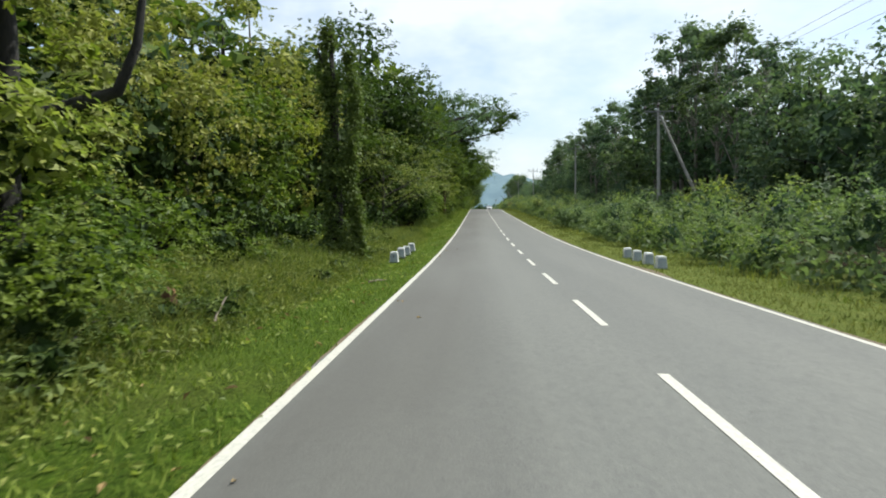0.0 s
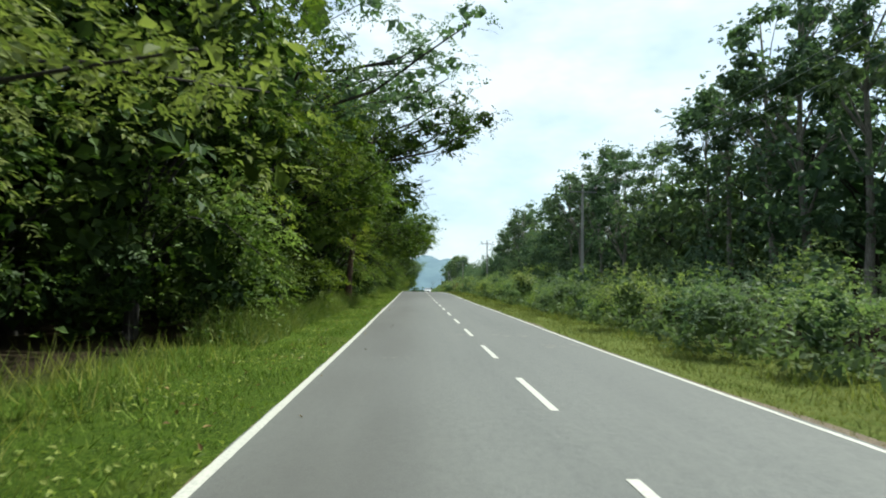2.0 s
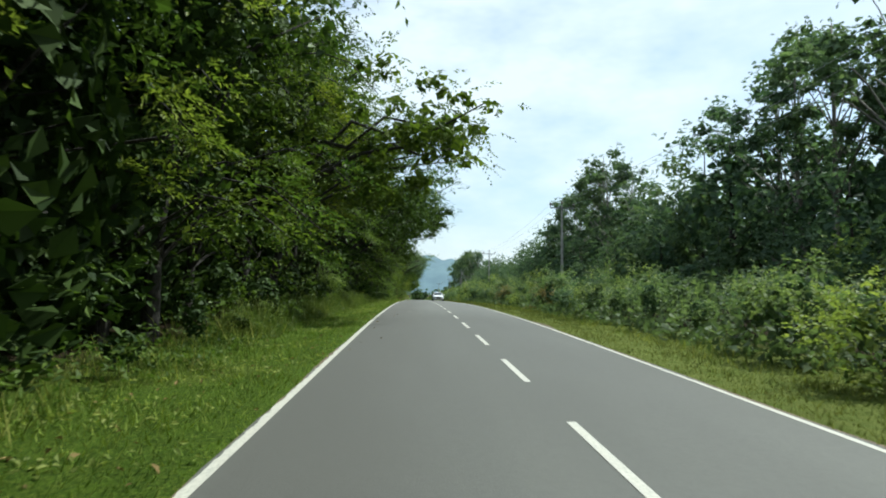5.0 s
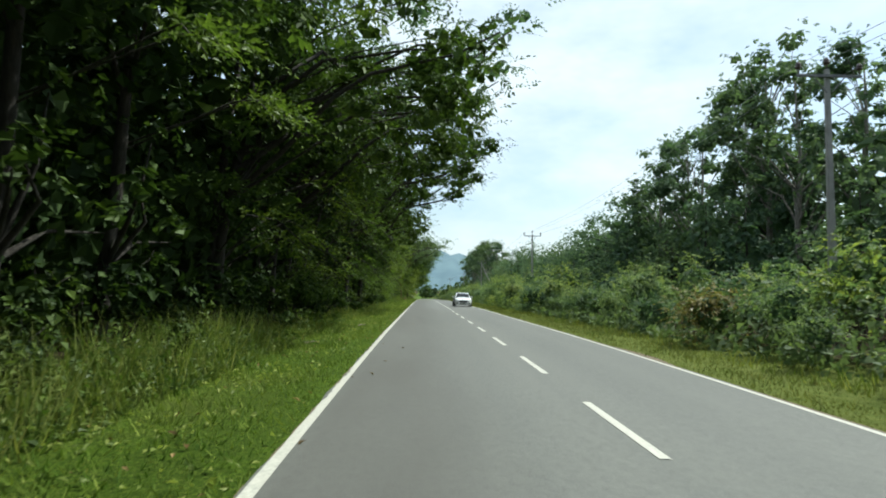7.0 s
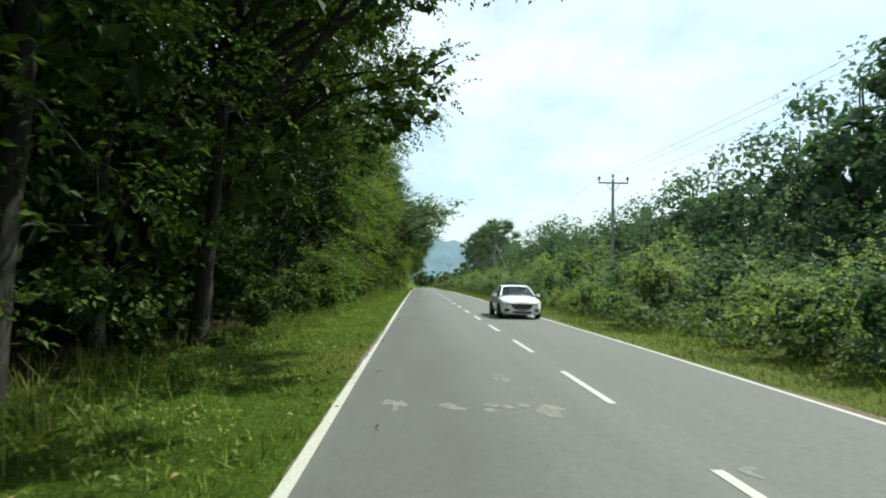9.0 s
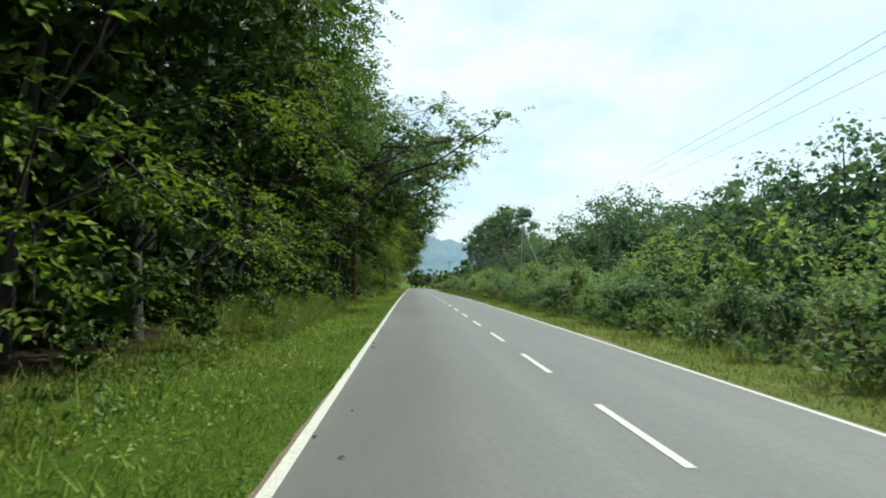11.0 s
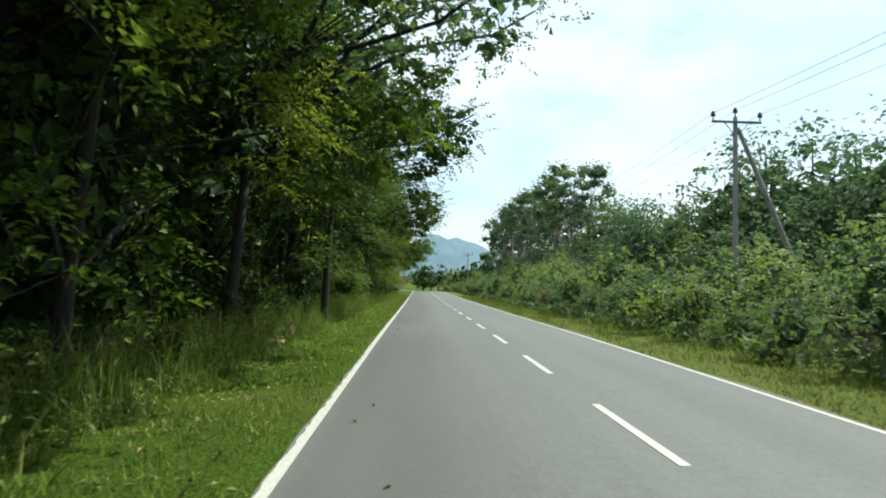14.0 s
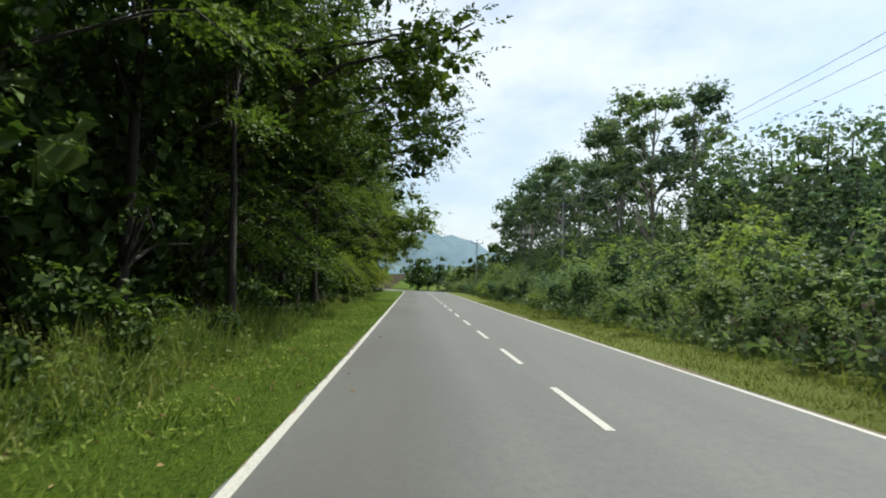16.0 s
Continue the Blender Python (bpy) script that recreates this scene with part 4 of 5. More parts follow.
REEDS = ((57, 90, 8000), (122, 162, 7000), (239, 254, 5000), (284, 346, 9000))      # stretches of tall growth: from, to, count


def make_grass():
    rng = np.random.RandomState(21)
    n = 240000
    y = -2 + 380 * rng.rand(n)
    left = rng.rand(n) < 0.64
    x = np.where(left, LEFT - 0.10 - 3.6 * rng.rand(n), RIGHT + 0.14 + 2.7 * rng.rand(n)) + road_x(y)
    side = np.abs(np.where(left, x - LEFT, x - RIGHT))
    hgt = (0.03 + 0.075 * rng.rand(n) ** 1.5) * (1 + 0.45 * side) * (0.7 + 0.6 * (np.sin(x * 2.1 + y * 0.7) * np.sin(y * 1.3 - x) > 0))
    wide = 0.012 + 0.02 * rng.rand(n)
    for name, k, mat, words in (("grass", left, BLADE, "short green verge grass"), ("dry_grass", ~left, DRY_BLADE, "short yellowing verge grass")):
        v, f = blades(rng, x[k], y[k], hgt[k], wide[k], 0.5)
        tagged(mesh_object(name, v, f, mat), words, "grass", kind="stuff")
    n = 60000
    y = rng.uniform(-2, 400, n)
    left = rng.rand(n) < 0.65
    patch = 0.5 + 0.5 * np.sin(y * 0.9) * np.sin(y * 0.37 + 1)
    x = np.where(left, LEFT - 2.3 - 2.8 * rng.rand(n) ** 0.8, RIGHT + 2.2 + 1.6 * rng.rand(n)) + road_x(y)
    v, f = blades(rng, x, y, (0.15 + 0.65 * rng.rand(n) ** 2) * (0.35 + patch) * np.where(left, 1.0, 0.6), 0.014 + 0.02 * rng.rand(n), 0.4)
    tagged(mesh_object("tall_grass", v, f, TALL_BLADE), "tall weedy grass at the foot of the trees", "grass", kind="stuff")
    y = np.concatenate([rng.uniform(a, b, c) for a, b, c in REEDS])
    n = len(y)
    x = -6.0 - 2.0 * rng.rand(n)
    v, f = blades(rng, x, y, (0.35 + 0.9 * rng.rand(n)) * smoothstep(-5.6, -6.8, x) + 0.1, 0.016 + 0.022 * rng.rand(n), 0.35)
    tagged(mesh_object("reed_grass", v, f, TALL_BLADE), "tall reedy grass in front of the trees", "grass", kind="stuff")
    n = 42000
    y = rng.uniform(-3, 46, n)
    x = -5.3 - 5.4 * rng.rand(n)
    v, f = blades(rng, x, y, (0.25 + 0.7 * rng.rand(n)) * smoothstep(-5.2, -7.2, x) + 0.08, 0.014 + 0.02 * rng.rand(n), 0.45)
    tagged(mesh_object("meadow_grass", v, f, TALL_BLADE), "waist-high grass and weeds on the open verge", "grass", kind="stuff")


def make_weeds():
    """Leafy low weeds among the grass."""
    rng = np.random.RandomState(23)
    n = 30000
    y = rng.uniform(-3, 42, n)
    x = -5.6 - 5.0 * rng.rand(n)
    top = (0.25 + 0.9 * (0.5 + 0.5 * np.sin(x * 2.3 + 1.3 * np.sin(y * 0.8)) * np.sin(y * 1.1 + x))) * smoothstep(-5.0, -8.0, x)
    z = ground_z(x, y) + top * rng.rand(n) ** 0.6 + 0.04
    v, f = leaf_quads(rng, np.stack([x, y, z], -1), rng.normal(size=(n, 3)) * 0.6 + (0.1, 0, 1), 0.125, 0.42)
    tagged(mesh_object("meadow_weeds", v, f, LEAF_VINE), "leafy light green weeds on the open verge", "weeds", kind="stuff")
    y = np.concatenate([rng.uniform(a, b, c) for a, b, c in REEDS])
    n = len(y)
    x = -6.0 - 2.1 * rng.rand(n)
    top = (0.2 + 0.9 * (0.5 + 0.5 * np.sin(x * 2.9 + y) * np.sin(y * 1.4))) * smoothstep(-5.6, -7.0, x)
    z = ground_z(x, y) + top * rng.rand(n) ** 0.6 + 0.04
    v, f = leaf_quads(rng, np.stack([x, y, z], -1), rng.normal(size=(n, 3)) * 0.6 + (0.2, 0, 1), 0.13, 0.42)
    tagged(mesh_object("tall_weeds", v, f, LEAF_VINE), "tall leafy weeds in front of the dark trees", "weeds", kind="stuff")
    n = 26000
    y = rng.uniform(56, 400, n)
    x = LEFT - 2.5 - 1.6 * rng.rand(n) + road_x(y)
    top = 0.10 + 0.7 * np.clip(np.sin(y * 0.55 + x) * np.sin(y * 0.21), 0, 1)
    z = ground_z(x, y) + top * rng.rand(n) ** 0.6 + 0.03
    v, f = leaf_quads(rng, np.stack([x, y, z], -1), rng.normal(size=(n, 3)) * 0.6 + (0.1, 0, 1), 0.13, 0.45, slim=True)
    tagged(mesh_object("verge_weeds", v, f, LEAF_MID), "leafy weeds where the verge meets the trees", "weeds", kind="stuff")


def make_litter():
    """Broad weeds in the short grass and fallen leaves by the road's edge."""
    rng = np.random.RandomState(29)
    n = 26000
    y = rng.uniform(-2, 370, n)
    spot = np.sin(y * 1.9) * np.sin(y * 0.47 + 2) > -0.1
    x = LEFT - 0.35 - 2.6 * rng.rand(n) ** 0.7 + 0.4 * np.sin(y * 0.6)
    x, y = x[spot], y[spot]
    c = np.stack([x, y, ground_z(x, y) + 0.02 + 0.09 * rng.rand(len(x))], -1)
    v, f = leaf_quads(rng, c, rng.normal(size=(len(x), 3)) * 0.5 + (0.1, 0, 1), 0.085, 0.55)
    tagged(mesh_object("broadleaf_weeds", v, f, LEAF_BRIGHT), "small broad-leaved weeds in the verge grass", "weeds", kind="stuff")
    n = 1500
    y = rng.uniform(-2, 370, n)
    x = np.where(rng.rand(n) < 0.93, LEFT - 0.2 - 2.8 * rng.rand(n), LEFT + 0.9 * rng.rand(n) ** 3 + 0.1)
    z = np.where(x < LEFT, ground_z(x, y) + 0.05, road_z(y) + 0.02)
    v, f = leaf_quads(rng, np.stack([x, y, z], -1), rng.normal(size=(n, 3)) * 0.35 + (0, 0, 1), 0.10, 0.5)
    tagged(mesh_object("fallen_leaves", v, f, LITTER), "dry brown leaves fallen on the verge and road edge", "leaf litter", kind="stuff")


make_grass()
make_weeds()
make_litter()


# ---- roadside things ----
def box(bm, cx, cy, cz, sx, sy, sz, top=1.0, bevel=0.0):
    """A box on its centre, its top scaled; returns nothing."""
    r = bmesh.ops.create_cube(bm, size=1.0)
    for v in r["verts"]:
        k = top if v.co.z > 0 else 1.0
        v.co = Vector((cx + v.co.x * sx * k, cy + v.co.y * sy * k, cz + v.co.z * sz))
    if bevel:
        bmesh.ops.bevel(bm, geom=list({e for v in r["verts"] for e in v.link_edges}), offset=bevel, segments=2, affect="EDGES")


def make_posts():
    SMALL = Matrix.Diagonal((0.87, 0.87, 0.87, 1))
    root = new("guard_stone")
    bm = bmesh.new()
    box(bm, 0, 0, 0.16, 0.42, 0.42, 0.60, 0.78, 0.03)
    part("block", bm, WHITEWASH, root)
    # Footing in a darker concrete tone than the block.
    bm = bmesh.new()
    box(bm, 0, 0, -0.10, 0.425, 0.425, 0.20, 0.98, 0.008)
    part("footing", bm, DARK_CONCRETE, root, "dark footing")
    # Thin grey panel: the shade on the stone's front, put into colour.
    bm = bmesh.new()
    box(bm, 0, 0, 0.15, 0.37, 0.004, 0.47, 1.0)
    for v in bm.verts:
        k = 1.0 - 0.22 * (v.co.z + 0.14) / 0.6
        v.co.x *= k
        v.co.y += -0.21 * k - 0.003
    part("painted_face", bm, FACE_SHADE, root, "grey front face with its shade put into the colour")
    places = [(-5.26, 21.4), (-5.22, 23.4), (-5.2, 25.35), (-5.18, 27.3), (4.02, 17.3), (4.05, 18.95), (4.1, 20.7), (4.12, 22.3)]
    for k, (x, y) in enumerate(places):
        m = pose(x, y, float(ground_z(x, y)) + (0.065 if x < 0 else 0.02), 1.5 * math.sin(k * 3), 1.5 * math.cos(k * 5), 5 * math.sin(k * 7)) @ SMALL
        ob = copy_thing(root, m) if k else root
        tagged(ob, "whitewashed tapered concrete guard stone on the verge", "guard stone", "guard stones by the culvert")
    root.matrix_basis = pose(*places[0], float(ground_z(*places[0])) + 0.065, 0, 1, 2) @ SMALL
    for w, z in ((0.09, 0.27), (0.05, 0.22)):      # marking that cannot be read
        bm = bmesh.new()
        box(bm, 0.0, -0.21 + 0.077 * (z + 0.14) - 0.004, z, w, 0.006, 0.03)
        part("marking_bar", bm, BLACKPAINT, root, "small dark painted marking")


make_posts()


def make_pole(x, y, strut=None, turn=0):
    root = new("utility_pole")
    h = 10.2
    bm = bmesh.new()
    box(bm, 0, 0, h / 2 - 0.3, 0.30, 0.24, h + 0.6, 0.58, 0.02)
    part("shaft", bm, CONCRETE, root)
    bm = bmesh.new()
    box(bm, 0, -0.13, h - 0.30, 2.5, 0.09, 0.11, 1.0, 0.01)
    part("crossarm", bm, STEEL, root, "dark steel crossarm")
    for k, ox in enumerate((-1.18, 0.0, 1.18)):
        base = h - 0.24 if ox else h
        bm = bmesh.new()
        for r0, r1, z0, z1 in ((0.02, 0.02, 0, 0.16), (0.055, 0.085, 0.14, 0.18), (0.085, 0.05, 0.18, 0.24), (0.075, 0.07, 0.24, 0.28), (0.07, 0.03, 0.28, 0.35)):
            bmesh.ops.create_cone(bm, cap_ends=True, segments=10, radius1=1.5 * r0, radius2=1.5 * r1, depth=1.3 * (z1 - z0), matrix=Matrix.Translation((ox, -0.13 if ox else 0, base + 1.3 * (z0 + z1) / 2)))
        part("insulator", bm, PORCELAIN, root, "brown pin insulator")
    for sx in (-1, 1):
        bm = bmesh.new()
        v, f = tube([(sx * 0.62, -0.13, h - 0.32), (sx * 0.10, -0.13, h - 0.95)], [0.022, 0.022], 6)
        vs = [bm.verts.new(p) for p in v]
        for q in f:
            bm.faces.new([vs[i] for i in q])
        part("brace", bm, STEEL, root)
    if strut:
        bm = bmesh.new()
        v, f = tube([(strut[0], strut[1], -0.4), (0.16, 0.02, h - 0.6)], [0.16, 0.11], 8)
        vs = [bm.verts.new(p) for p in v]
        for q in f:
            bm.faces.new([vs[i] for i in q])
        part("strut", bm, CONCRETE, root, "leaning concrete prop")
    z = float(ground_z(x, y)) - 0.1
    z = float(road_z(y)) if z < road_z(y) else z
    root.matrix_basis = pose(x, y, float(ground_z(x, y)), 0.6 * math.sin(y), 0.6 * math.cos(y), turn)
    tagged(root, "grey concrete utility pole with a steel crossarm" + (" and leaning prop" if strut else ""), "utility pole", "utility poles along the road")
    return [root.matrix_basis @ Vector((ox, -0.13 if ox else 0, (h + 0.12) if ox else h + 0.33)) for ox in (-1.18, 0.0, 1.18)]


POLES = [(14.2, -16, None), (13.9, 53.0, (4.8, 0.6)), (13.1, 95.5, None), (12.9, 167.0, None), (13.25, 234.7, None), (13.0, 312.6, (4.9, 0.8)), (13.2, 388.0, None), (10.5, 452.0, None)]
TOPS = [make_pole(*p) for p in POLES]


def make_wires():
    for a, b in zip(TOPS, TOPS[1:]):
        for p, q in zip(a, b):
            cu = bpy.data.curves.new("power_line", "CURVE")
            cu.dimensions = "3D"
            cu.bevel_depth = 0.009
            cu.bevel_resolution = 1
            sp = cu.splines.new("POLY")
            sp.points.add(16)
            sag = 0.00018 * (q - p).length ** 2
            for i in range(17):
                t = i / 16
                c = p.lerp(q, t)
                sp.points[i].co = (c.x, c.y, c.z - 4 * sag * t * (1 - t), 1)
            ob = new("power_line", cu)
            cu.materials.append(WIRE)
            tagged(ob, "thin bare overhead wire sagging between poles", "cable", "overhead wires")


make_wires()


def lumpy(name, seed, sx, sy, sz, mat, x, y, turn, label, category, detail=3, rough=0.18, sink=0.1, tilt=0):
    bm = bmesh.new()
    bmesh.ops.create_icosphere(bm, subdivisions=detail, radius=1.0)
    off = Vector((seed * 3.1, seed * 1.7, seed))
    for v in bm.verts:
        n = 0.8 * noise.noise(v.co * 1.6 + off) + 0.6 * noise.noise(v.co * 4 + off) + 0.35 * noise.noise(v.co * 9 + off)
        v.co *= 1 + rough * 2 * n
        v.co = Vector((v.co.x * sx, v.co.y * sy, v.co.z * sz))
    ob = part(name, bm, mat, smooth=True)
    ob.matrix_basis = pose(x, y, float(ground_z(x, y)) + sz * (1 - sink) - sz * 0.35, 0, tilt, turn)
    return tagged(ob, label, category)


def make_mound(x, y):
    bm = bmesh.new()
    bmesh.ops.create_icosphere(bm, subdivisions=5, radius=1.0)
    for v in bm.verts:
        p = v.co.copy()
        taper = 1.0 - 0.42 * max(0.0, p.z)
        hollow = max(0.0, noise.noise(p * 2.1 + Vector((7, 1, 3))) - 0.12)
        crumb = 0.10 * noise.noise(p * 5 + Vector((2, 9, 4))) + 0.06 * noise.noise(p * 11) + 0.03 * noise.noise(p * 23)
        q = 1 + crumb - 0.75 * hollow
        v.co = Vector((p.x * 0.38 * taper * q, p.y * 0.36 * taper * q, p.z * 0.58 * q))
    ob = part("termite_mound", bm, TERMITE, smooth=True)
    ob.matrix_basis = pose(x, y, float(ground_z(x, y)) + 0.14, 0, 8, 40)
    tagged(ob, "rough red-brown earth mound with dark hollows", "earth mound")


make_mound(-6.40, 281.3)
lumpy("rock", 2, 0.40, 0.16, 0.20, SANDSTONE, -6.5, 301.4, 30, "tilted ochre rock lying on the verge", "rock", 4, 0.10, 0.1, -38)
lumpy("rock", 4, 0.17, 0.14, 0.11, SANDSTONE, -6.6, 300.6, 10, "small ochre rock lying on the verge", "rock", 4, 0.1)
lumpy("rock", 5, 0.36, 0.2, 0.10, SANDSTONE, -6.45, 299.4, 15, "low flat ochre rock lying in the grass", "rock", 4, 0.1)
lumpy("tree_stump", 6, 0.15, 0.14, 0.40, TERMITE, -7.1, 6.7, 0, "weathered broken tree stump in the grass", "tree stump", 3, 0.25)
lumpy("tree_stump", 8, 0.07, 0.07, 0.42, TERMITE, -6.9, 280.4, 0, "thin reddish stump beside the earth mound", "tree stump", 3, 0.2)


def make_stick(x, y, length, turn, tilt):
    bm = bmesh.new()
    v, f = tube([(0, 0, 0), (length * 0.5, 0.03, 0.02), (length, 0, 0)], [0.025, 0.022, 0.012], 6)
    vs = [bm.verts.new(p) for p in v]
    for q in f:
        bm.faces.new([vs[i] for i in q])
    ob = part("fallen_branch", bm, DEADWOOD)
    ob.matrix_basis = pose(x, y, float(ground_z(x, y)) + 0.05, 0, -tilt, turn)
    tagged(ob, "pale dry fallen branch in the grass", "branch", "fallen branches")


for st in ((-6.2, 6.3, 0.6, 70, 55), (-6.6, 4.4, 0.7, 5, 2), (-4.9, 13.4, 0.5, 20, 4), (-5.9, 163.0, 0.5, 30, 4), (-5.2, 172.0, 0.4, 50, 4)):
    make_stick(*st)


def make_patches():
    """Pale dried-mud patches on the carriageway."""
    mud = stained("dried_mud", (0.115, 0.113, 0.102), (0.215, 0.207, 0.175), 9, 0.95)
    rng = np.random.RandomState(5)
    spots = [(-1.17, 191.5, 0.35, 0.5), (-2.0, 191.6, 0.25, 0.4), (-2.9, 191.8, 0.2, 0.4), (-1.3, 194.0, 0.2, 0.5), (1.6, 188.6, 0.25, 0.35), (2.4, 188.2, 0.4, 0.5), (0.2, 188.9, 0.15, 0.2),
             (-0.86, 142.3, 0.22, 0.35), (-2.3, 138.6, 0.25, 0.3), (-2.7, 138.8, 0.15, 0.2), (-0.3, 137.0, 0.3, 0.3), (2.4, 141.3, 0.2, 0.4), (1.0, 60.6, 0.25, 0.4), (1.7, 60.4, 0.2, 0.3),
             (1.9, 57.2, 0.3, 0.5), (2.6, 57.6, 0.15, 0.3), (-0.4, 60.5, 0.2, 0.3), (-0.9, 246.6, 0.3, 0.25), (0.2, 246.5, 0.2, 0.2), (-0.9, 172.6, 0.3, 0.4), (-0.2, 185.0, 0.2, 0.5), (-2.4, 54.0, 0.2, 0.15)]
    for x0, y0, rx0, ry0 in spots:
        bm = bmesh.new()
        for j in range(5):
            x, y = x0 + rng.normal() * rx0 * 0.6, y0 + rng.normal() * ry0 * 0.6
            rx, ry = rx0 * rng.uniform(0.2, 0.5), ry0 * rng.uniform(0.2, 0.5)
            ring, n = [], 16
            for i in range(n):
                a = 2 * math.pi * i / n
                q = 0.75 + 0.45 * rng.rand()
                px, py = x + math.cos(a) * rx * q, y + math.sin(a) * ry * q
                ring.append(bm.verts.new((px, py, float(road_z(py)) + 0.003 + 0.0006 * j)))
            mid = bm.verts.new((x, y, float(road_z(y)) + 0.004 + 0.0006 * j))
            for i in range(n):
                bm.faces.new((mid, ring[i], ring[(i + 1) % n]))
        part("mud_patch", bm, mud, road, "pale dried mud patch")


make_patches()


# ---- the white car ----
def gloss_paint(name, colour, rough=0.25, coat=0.6, metallic=0.0):
    n = Nodes(name, rough, metallic)
    dust = n.noise(3, 4, n.obcoord)
    n.colour(n.mix(n.ramp(dust, (0.5, grey(0)), (0.8, grey(0.12))), colour, (0.35, 0.32, 0.27)))
    n.bsdf.inputs["Coat Weight"].default_value = coat
    return n.mat


CAR_WHITE = gloss_paint("car_white", (0.80, 0.81, 0.82))
CAR_BLACK = gloss_paint("car_black_trim", (0.02, 0.02, 0.022), 0.45, 0.0)
RUBBER = gloss_paint("tyre_rubber", (0.018, 0.018, 0.018), 0.85, 0.0)
ALLOY = gloss_paint("alloy", (0.45, 0.45, 0.46), 0.35, 0.0, 0.9)
LAMP_GLASS = gloss_paint("lamp_glass", (0.45, 0.47, 0.5), 0.12, 1.0)
CHROME = gloss_paint("chrome", (0.7, 0.7, 0.7), 0.15, 0.0, 1.0)
PLATE = gloss_paint("plate_white", (0.6, 0.6, 0.55), 0.5, 0.0)


def car_glass():
    m = bpy.data.materials.new("tinted_glass")
    m.use_nodes = True
    b = m.node_tree.nodes["Principled BSDF"]
    b.inputs["Base Color"].default_value = (0.10, 0.13, 0.14, 1)
    b.inputs["Roughness"].default_value = 0.03
    b.inputs["Transmission Weight"].default_value = 1.0
    b.inputs["IOR"].default_value = 1.2
    return m


def sheet(points, rows, cols):
    """A grid of quads over rows x cols points."""
    bm = bmesh.new()
    vs = [bm.verts.new(p) for p in points]
    for r in range(rows - 1):
        for c in range(cols - 1):
            bm.faces.new((vs[r * cols + c], vs[r * cols + c + 1], vs[(r + 1) * cols + c + 1], vs[(r + 1) * cols + c]))
    return bm


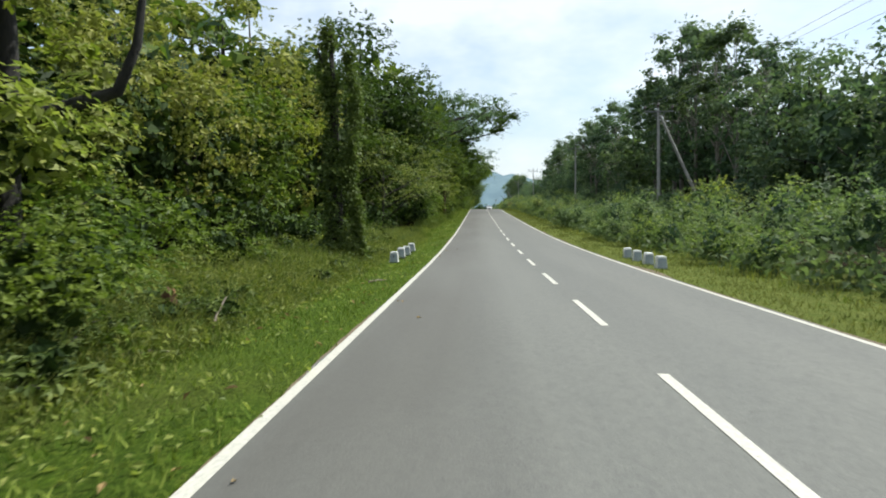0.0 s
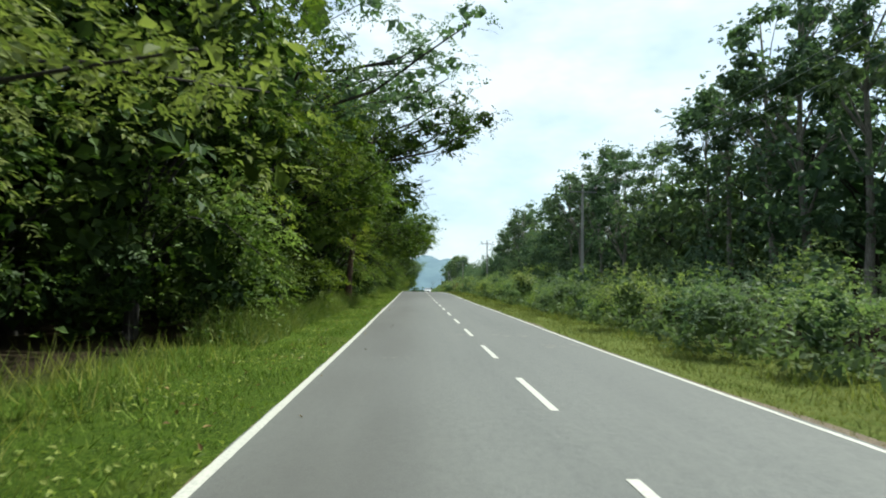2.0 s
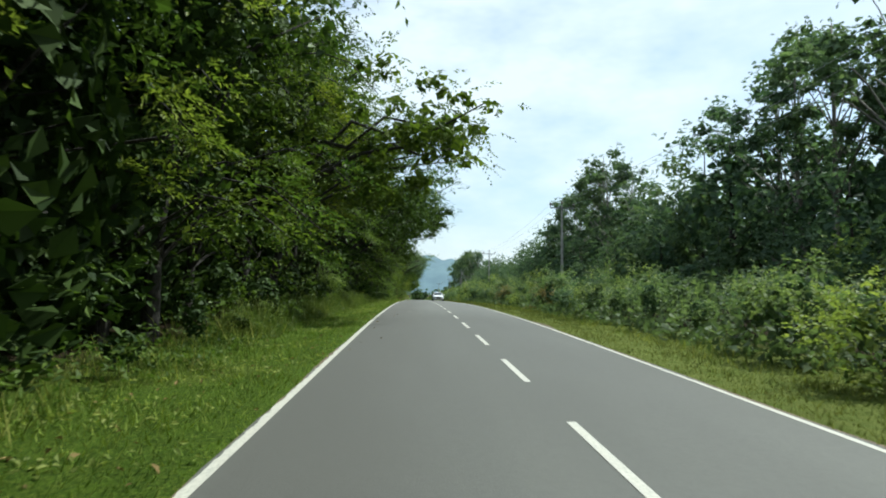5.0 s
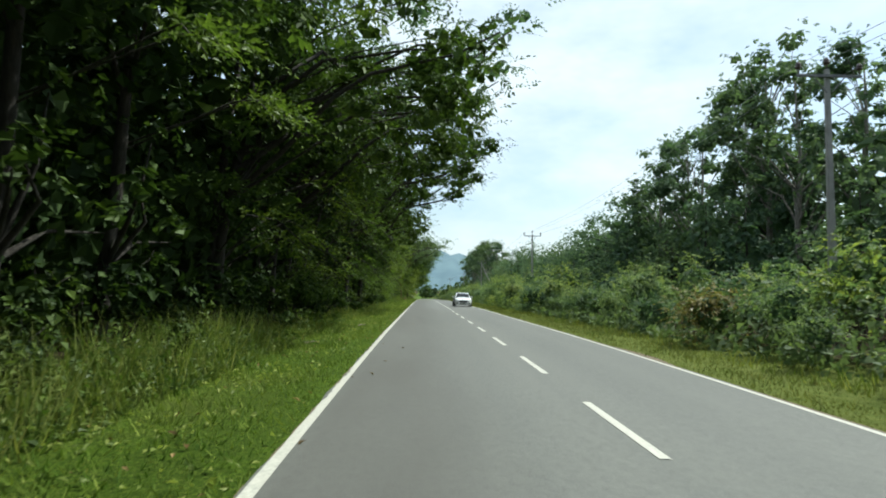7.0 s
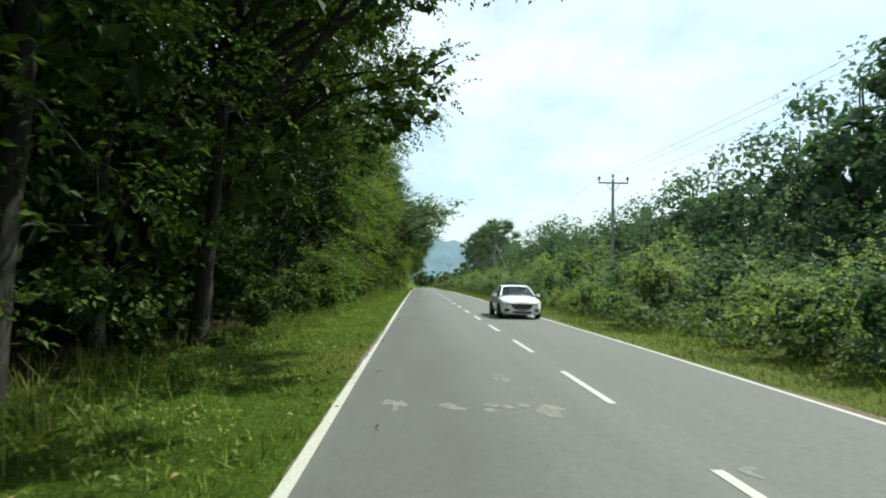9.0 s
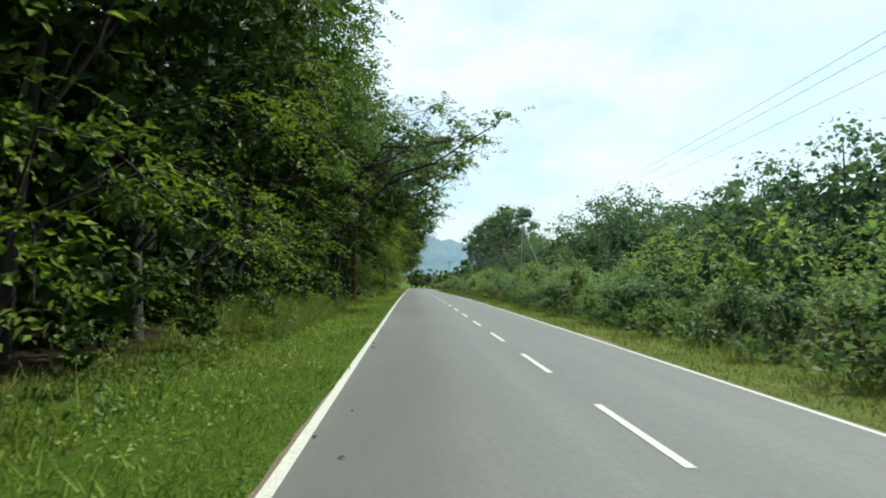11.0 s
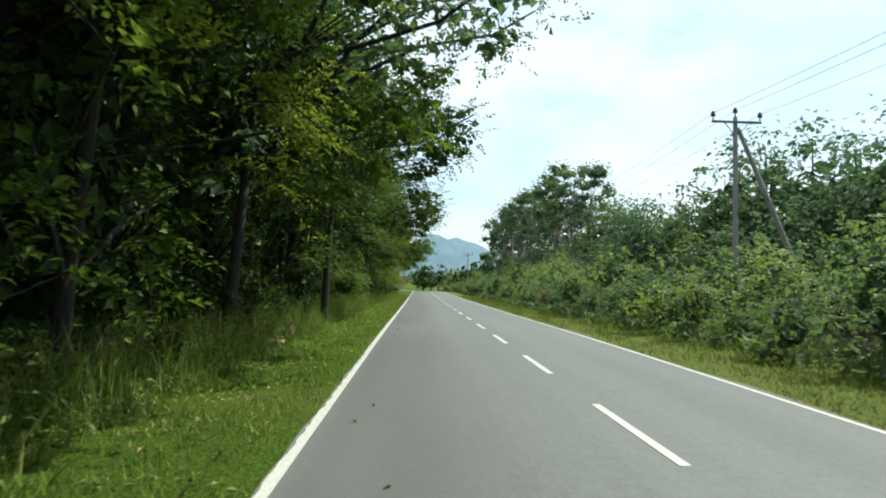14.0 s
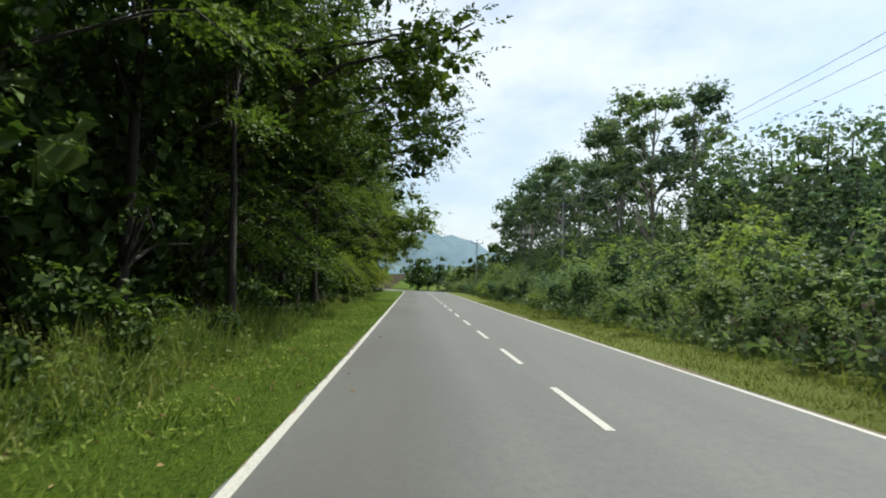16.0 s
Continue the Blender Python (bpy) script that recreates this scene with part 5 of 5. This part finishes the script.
def make_car(x, y):
    """A four-door saloon that faces the start of the road (its nose at local y = 0)."""
    glass = car_glass()
    root = new("car")
    # stations: y, half width, sill height, shoulder height, top height at the middle
    st = [(0.00, 0.58, 0.26, 0.62, 0.70), (0.06, 0.76, 0.21, 0.70, 0.79), (0.24, 0.87, 0.20, 0.77, 0.87), (0.70, 0.91, 0.20, 0.84, 0.96), (1.25, 0.92, 0.20, 0.90, 1.03),
          (2.20, 0.92, 0.20, 0.92, 1.04), (3.20, 0.92, 0.20, 0.95, 1.06), (4.00, 0.91, 0.22, 0.97, 1.10), (4.55, 0.86, 0.26, 0.96, 1.11), (4.80, 0.78, 0.34, 0.89, 1.03), (4.86, 0.70, 0.42, 0.78, 0.86)]
    pts = []
    for yy, w, z0, z1, z2 in st:
        half = [(w * 0.80, z0), (w * 0.97, z0 + 0.08), (w, (z0 + z1) / 2), (w * 0.99, z1 - 0.05), (w * 0.93, z1 + 0.02), (w * 0.62, z2 - 0.03), (0, z2)]
        ring = [(-a, b) for a, b in half] + [(a, b) for a, b in reversed(half[:-1])]
        pts += [(a, yy, b) for a, b in ring]
    cols = 13
    bm = sheet(pts, len(st), cols)
    bm.verts.ensure_lookup_table()
    bm.faces.new([bm.verts[i] for i in range(cols)])
    bm.faces.new([bm.verts[(len(st) - 1) * cols + i] for i in range(cols)])
    for r in range(len(st) - 1):
        bm.faces.new((bm.verts[r * cols], bm.verts[(r + 1) * cols], bm.verts[(r + 1) * cols + cols - 1], bm.verts[r * cols + cols - 1]))
    part("body", bm, CAR_WHITE, root, smooth=True)
    # cabin: base line, roof line
    b = [(0.80, 1.28, 0.98), (0.84, 2.05, 0.99), (0.84, 3.10, 1.01), (0.78, 4.10, 1.05)]
    rf = [(0.60, 2.06, 1.39), (0.63, 2.45, 1.455), (0.61, 3.05, 1.455), (0.52, 3.55, 1.37)]
    front = [(t * 0.80 / 4 * 1.0, 1.28 - 0.10 * (1 - (t / 4) ** 2), 0.985 + 0.03 * (1 - (t / 4) ** 2)) for t in range(-4, 5)] + [(t * 0.60 / 4, 2.06 - 0.05 * (1 - (t / 4) ** 2), 1.39 + 0.035 * (1 - (t / 4) ** 2)) for t in range(-4, 5)]
    part("windscreen", sheet(front, 2, 9), glass, root, "dark tinted windscreen", True)
    rear = [(t * 0.52 / 4, 3.55, 1.37 + 0.03 * (1 - (t / 4) ** 2)) for t in range(-4, 5)] + [(t * 0.78 / 4, 4.10 + 0.1 * (1 - (t / 4) ** 2), 1.03) for t in range(-4, 5)]
    part("rear_window", sheet(rear, 2, 9), glass, root, "dark tinted rear window", True)
    roof = []
    for w, yy, z in rf:
        roof += [(t * w / 4, yy - (0.05 if yy < 2.1 else 0) * (1 - (t / 4) ** 2), z + 0.035 * (1 - (t / 4) ** 2)) for t in range(-4, 5)]
    part("roof", sheet(roof, 4, 9), CAR_WHITE, root, smooth=True)
    for sx in (-1, 1):
        part("side_window", sheet([(sx * w, yy, z) for w, yy, z in b] + [(sx * w, yy, z) for w, yy, z in rf], 2, 4), glass, root, "dark tinted side windows")
        for (p, q, r) in (((0.80, 1.26, 0.97), (0.605, 2.06, 1.395), 0.04), ((0.84, 2.62, 0.99), (0.625, 2.66, 1.445), 0.03), ((0.77, 4.08, 1.04), (0.53, 3.52, 1.38), 0.07)):
            v, f = tube([(sx * p[0], p[1], p[2]), (sx * q[0], q[1], q[2])], [r, r], 6)
            mesh_object("pillar", v, f, CAR_WHITE, root)
        v, f = tube([(sx * 0.605, 2.04, 1.395), (sx * 0.635, 2.45, 1.455), (sx * 0.615, 3.05, 1.455), (sx * 0.53, 3.55, 1.38)], [0.025] * 4, 6)
        mesh_object("roof_rail", v, f, CAR_WHITE, root)
        bm = bmesh.new()
        box(bm, sx * 1.01, 1.62, 1.04, 0.22, 0.12, 0.14, 0.8, 0.03)
        mirror = part("wing_mirror", bm, CAR_WHITE, root)
        bm = bmesh.new()
        box(bm, sx * 0.88, 1.64, 0.99, 0.14, 0.05, 0.04, 1.0, 0.01)
        part("mirror_arm", bm, CAR_BLACK, mirror)
        lamp = [(sx * 0.46, 0.01, 0.690), (sx * 0.66, 0.06, 0.725), (sx * 0.845, 0.34, 0.775), (sx * 0.48, -0.005, 0.635), (sx * 0.68, 0.035, 0.635), (sx * 0.885, 0.33, 0.68)]
        bm = sheet(lamp, 2, 3)
        bmesh.ops.translate(bm, verts=bm.verts, vec=(0, -0.022, 0.006))
        bmesh.ops.solidify(bm, geom=bm.faces[:], thickness=0.03)
        head = part("headlight", bm, LAMP_GLASS, root, "clear headlight")
        bm = bmesh.new()
        bmesh.ops.create_uvsphere(bm, u_segments=12, v_segments=8, radius=0.05, matrix=Matrix.Translation((sx * 0.62, 0.03, 0.665)))
        part("lens", bm, CHROME, head)
        bm = bmesh.new()
        box(bm, sx * 0.64, 0.045, 0.40, 0.24, 0.12, 0.13, 0.75, 0.02)
        part("fog_lamp_recess", bm, CAR_BLACK, root, "dark fog lamp recess")
        bm = bmesh.new()
        box(bm, sx * 0.70, 4.82, 0.80, 0.30, 0.12, 0.14, 0.9, 0.02)
        part("tail_light", bm, gloss_paint("tail_red", (0.35, 0.02, 0.02), 0.2), root, "red tail light")
        for wy in (0.92, 3.78):
            # Arch is not cut out: a black disc stands for its shaded hollow.
            arch = bmesh.new()
            bmesh.ops.create_cone(arch, cap_ends=True, segments=28, radius1=0.375, radius2=0.375, depth=0.10, matrix=Matrix.Translation((sx * 0.872, wy, 0.35)) @ Matrix.Rotation(radians(90), 4, "Y"))
            part("wheel_arch", arch, CAR_BLACK, root)
            wheel = new("wheel")
            wheel.parent = root
            tyre = bmesh.new()
            prof = [(0.215, -0.10), (0.30, -0.11), (0.325, -0.085), (0.33, 0.0), (0.325, 0.085), (0.30, 0.11), (0.215, 0.10)]
            n = 32
            rows = []
            for i in range(n):
                a = 2 * math.pi * i / n
                rows.append([tyre.verts.new((sx * 0.86 + q, wy + r * math.cos(a), 0.33 + r * math.sin(a))) for r, q in prof])
            for i in range(n):
                for j in range(len(prof) - 1):
                    tyre.faces.new((rows[i][j], rows[i][j + 1], rows[(i + 1) % n][j + 1], rows[(i + 1) % n][j]))
            part("tyre", tyre, RUBBER, wheel, smooth=True)
            rim = bmesh.new()
            for i in range(5):
                a = 2 * math.pi * i / 5
                box(rim, 0, 0, 0.11, 0.05, 0.03, 0.20, 0.8)
                bmesh.ops.transform(rim, matrix=Matrix.Translation((sx * 0.93, wy, 0.33)) @ Matrix.Rotation(a, 4, "X"), verts=rim.verts[-8:])
            bmesh.ops.create_cone(rim, cap_ends=True, segments=20, radius1=0.06, radius2=0.05, depth=0.05, matrix=Matrix.Translation((sx * 0.94, wy, 0.33)) @ Matrix.Rotation(radians(90), 4, "Y"))
            part("rim", rim, ALLOY, wheel, "five-spoke alloy rim")
    # nose: grille, intake, plate, splitter
    bm = bmesh.new()
    outline = [(-0.47, 0.665), (0.47, 0.665), (0.43, 0.56), (0.30, 0.455), (-0.30, 0.455), (-0.43, 0.56)]
    lo = [bm.verts.new((gx, -0.012, gz)) for gx, gz in outline]
    hi = [bm.verts.new((gx * 0.9, 0.05, 0.56 + (gz - 0.56) * 0.85)) for gx, gz in outline]
    bm.faces.new(lo)
    for i in range(6):
        bm.faces.new((lo[i], hi[i], hi[(i + 1) % 6], lo[(i + 1) % 6]))
    grille = part("grille", bm, CAR_BLACK, root, "dark wide five-sided grille")
    bm = bmesh.new()
    v, f = tube([(-0.50, 0.0, 0.665), (-0.44, -0.02, 0.55), (-0.31, -0.03, 0.445), (0.31, -0.03, 0.445), (0.44, -0.02, 0.55), (0.50, 0.0, 0.665)], [0.014] * 6, 6)
    vs = [bm.verts.new(p) for p in v]
    for q in f:
        bm.faces.new([vs[i] for i in q])
    part("grille_trim", bm, CHROME, grille, "chrome grille trim")
    for z, w in ((0.49, 0.62), (0.53, 0.72), (0.57, 0.80), (0.61, 0.84)):
        bm = bmesh.new()
        box(bm, 0, -0.020, z, w, 0.015, 0.012, 1.0, 0.003)
        part("grille_bar", bm, STEEL, grille)
    bm = bmesh.new()
    box(bm, 0, 0.03, 0.31, 0.86, 0.12, 0.10, 0.9, 0.02)
    part("air_intake", bm, CAR_BLACK, root, "dark lower air intake")
    bm = bmesh.new()
    box(bm, 0, -0.03, 0.375, 0.46, 0.02, 0.10, 1.0, 0.005)
    plate = part("number_plate", bm, PLATE, root, "pale plate with a plain dark bar")
    bm = bmesh.new()
    box(bm, 0, -0.043, 0.375, 0.34, 0.006, 0.045, 1.0, 0.001)
    part("bar", bm, CAR_BLACK, plate)
    # dark cabin inside
    bm = bmesh.new()
    box(bm, 0, 1.72, 0.96, 1.36, 0.40, 0.12, 0.9, 0.04)
    part("dashboard", bm, CAR_BLACK, root)
    for sx in (-1, 1):
        bm = bmesh.new()
        box(bm, sx * 0.36, 2.75, 1.0, 0.46, 0.16, 0.52, 0.85, 0.05)
        seat = part("seat", bm, CAR_BLACK, root)
        bm = bmesh.new()
        box(bm, sx * 0.36, 2.78, 1.28, 0.24, 0.10, 0.14, 0.9, 0.03)
        part("headrest", bm, CAR_BLACK, seat)
    slope = math.degrees(math.atan2(float(road_z(y + 4) - road_z(y)), 4))
    root.matrix_basis = pose(x, y, float(road_z(y))) @ pose(0, 0, 0, slope)
    tagged(root, "white four-door saloon car in the oncoming lane", "car")


make_car(1.90, 211.0)
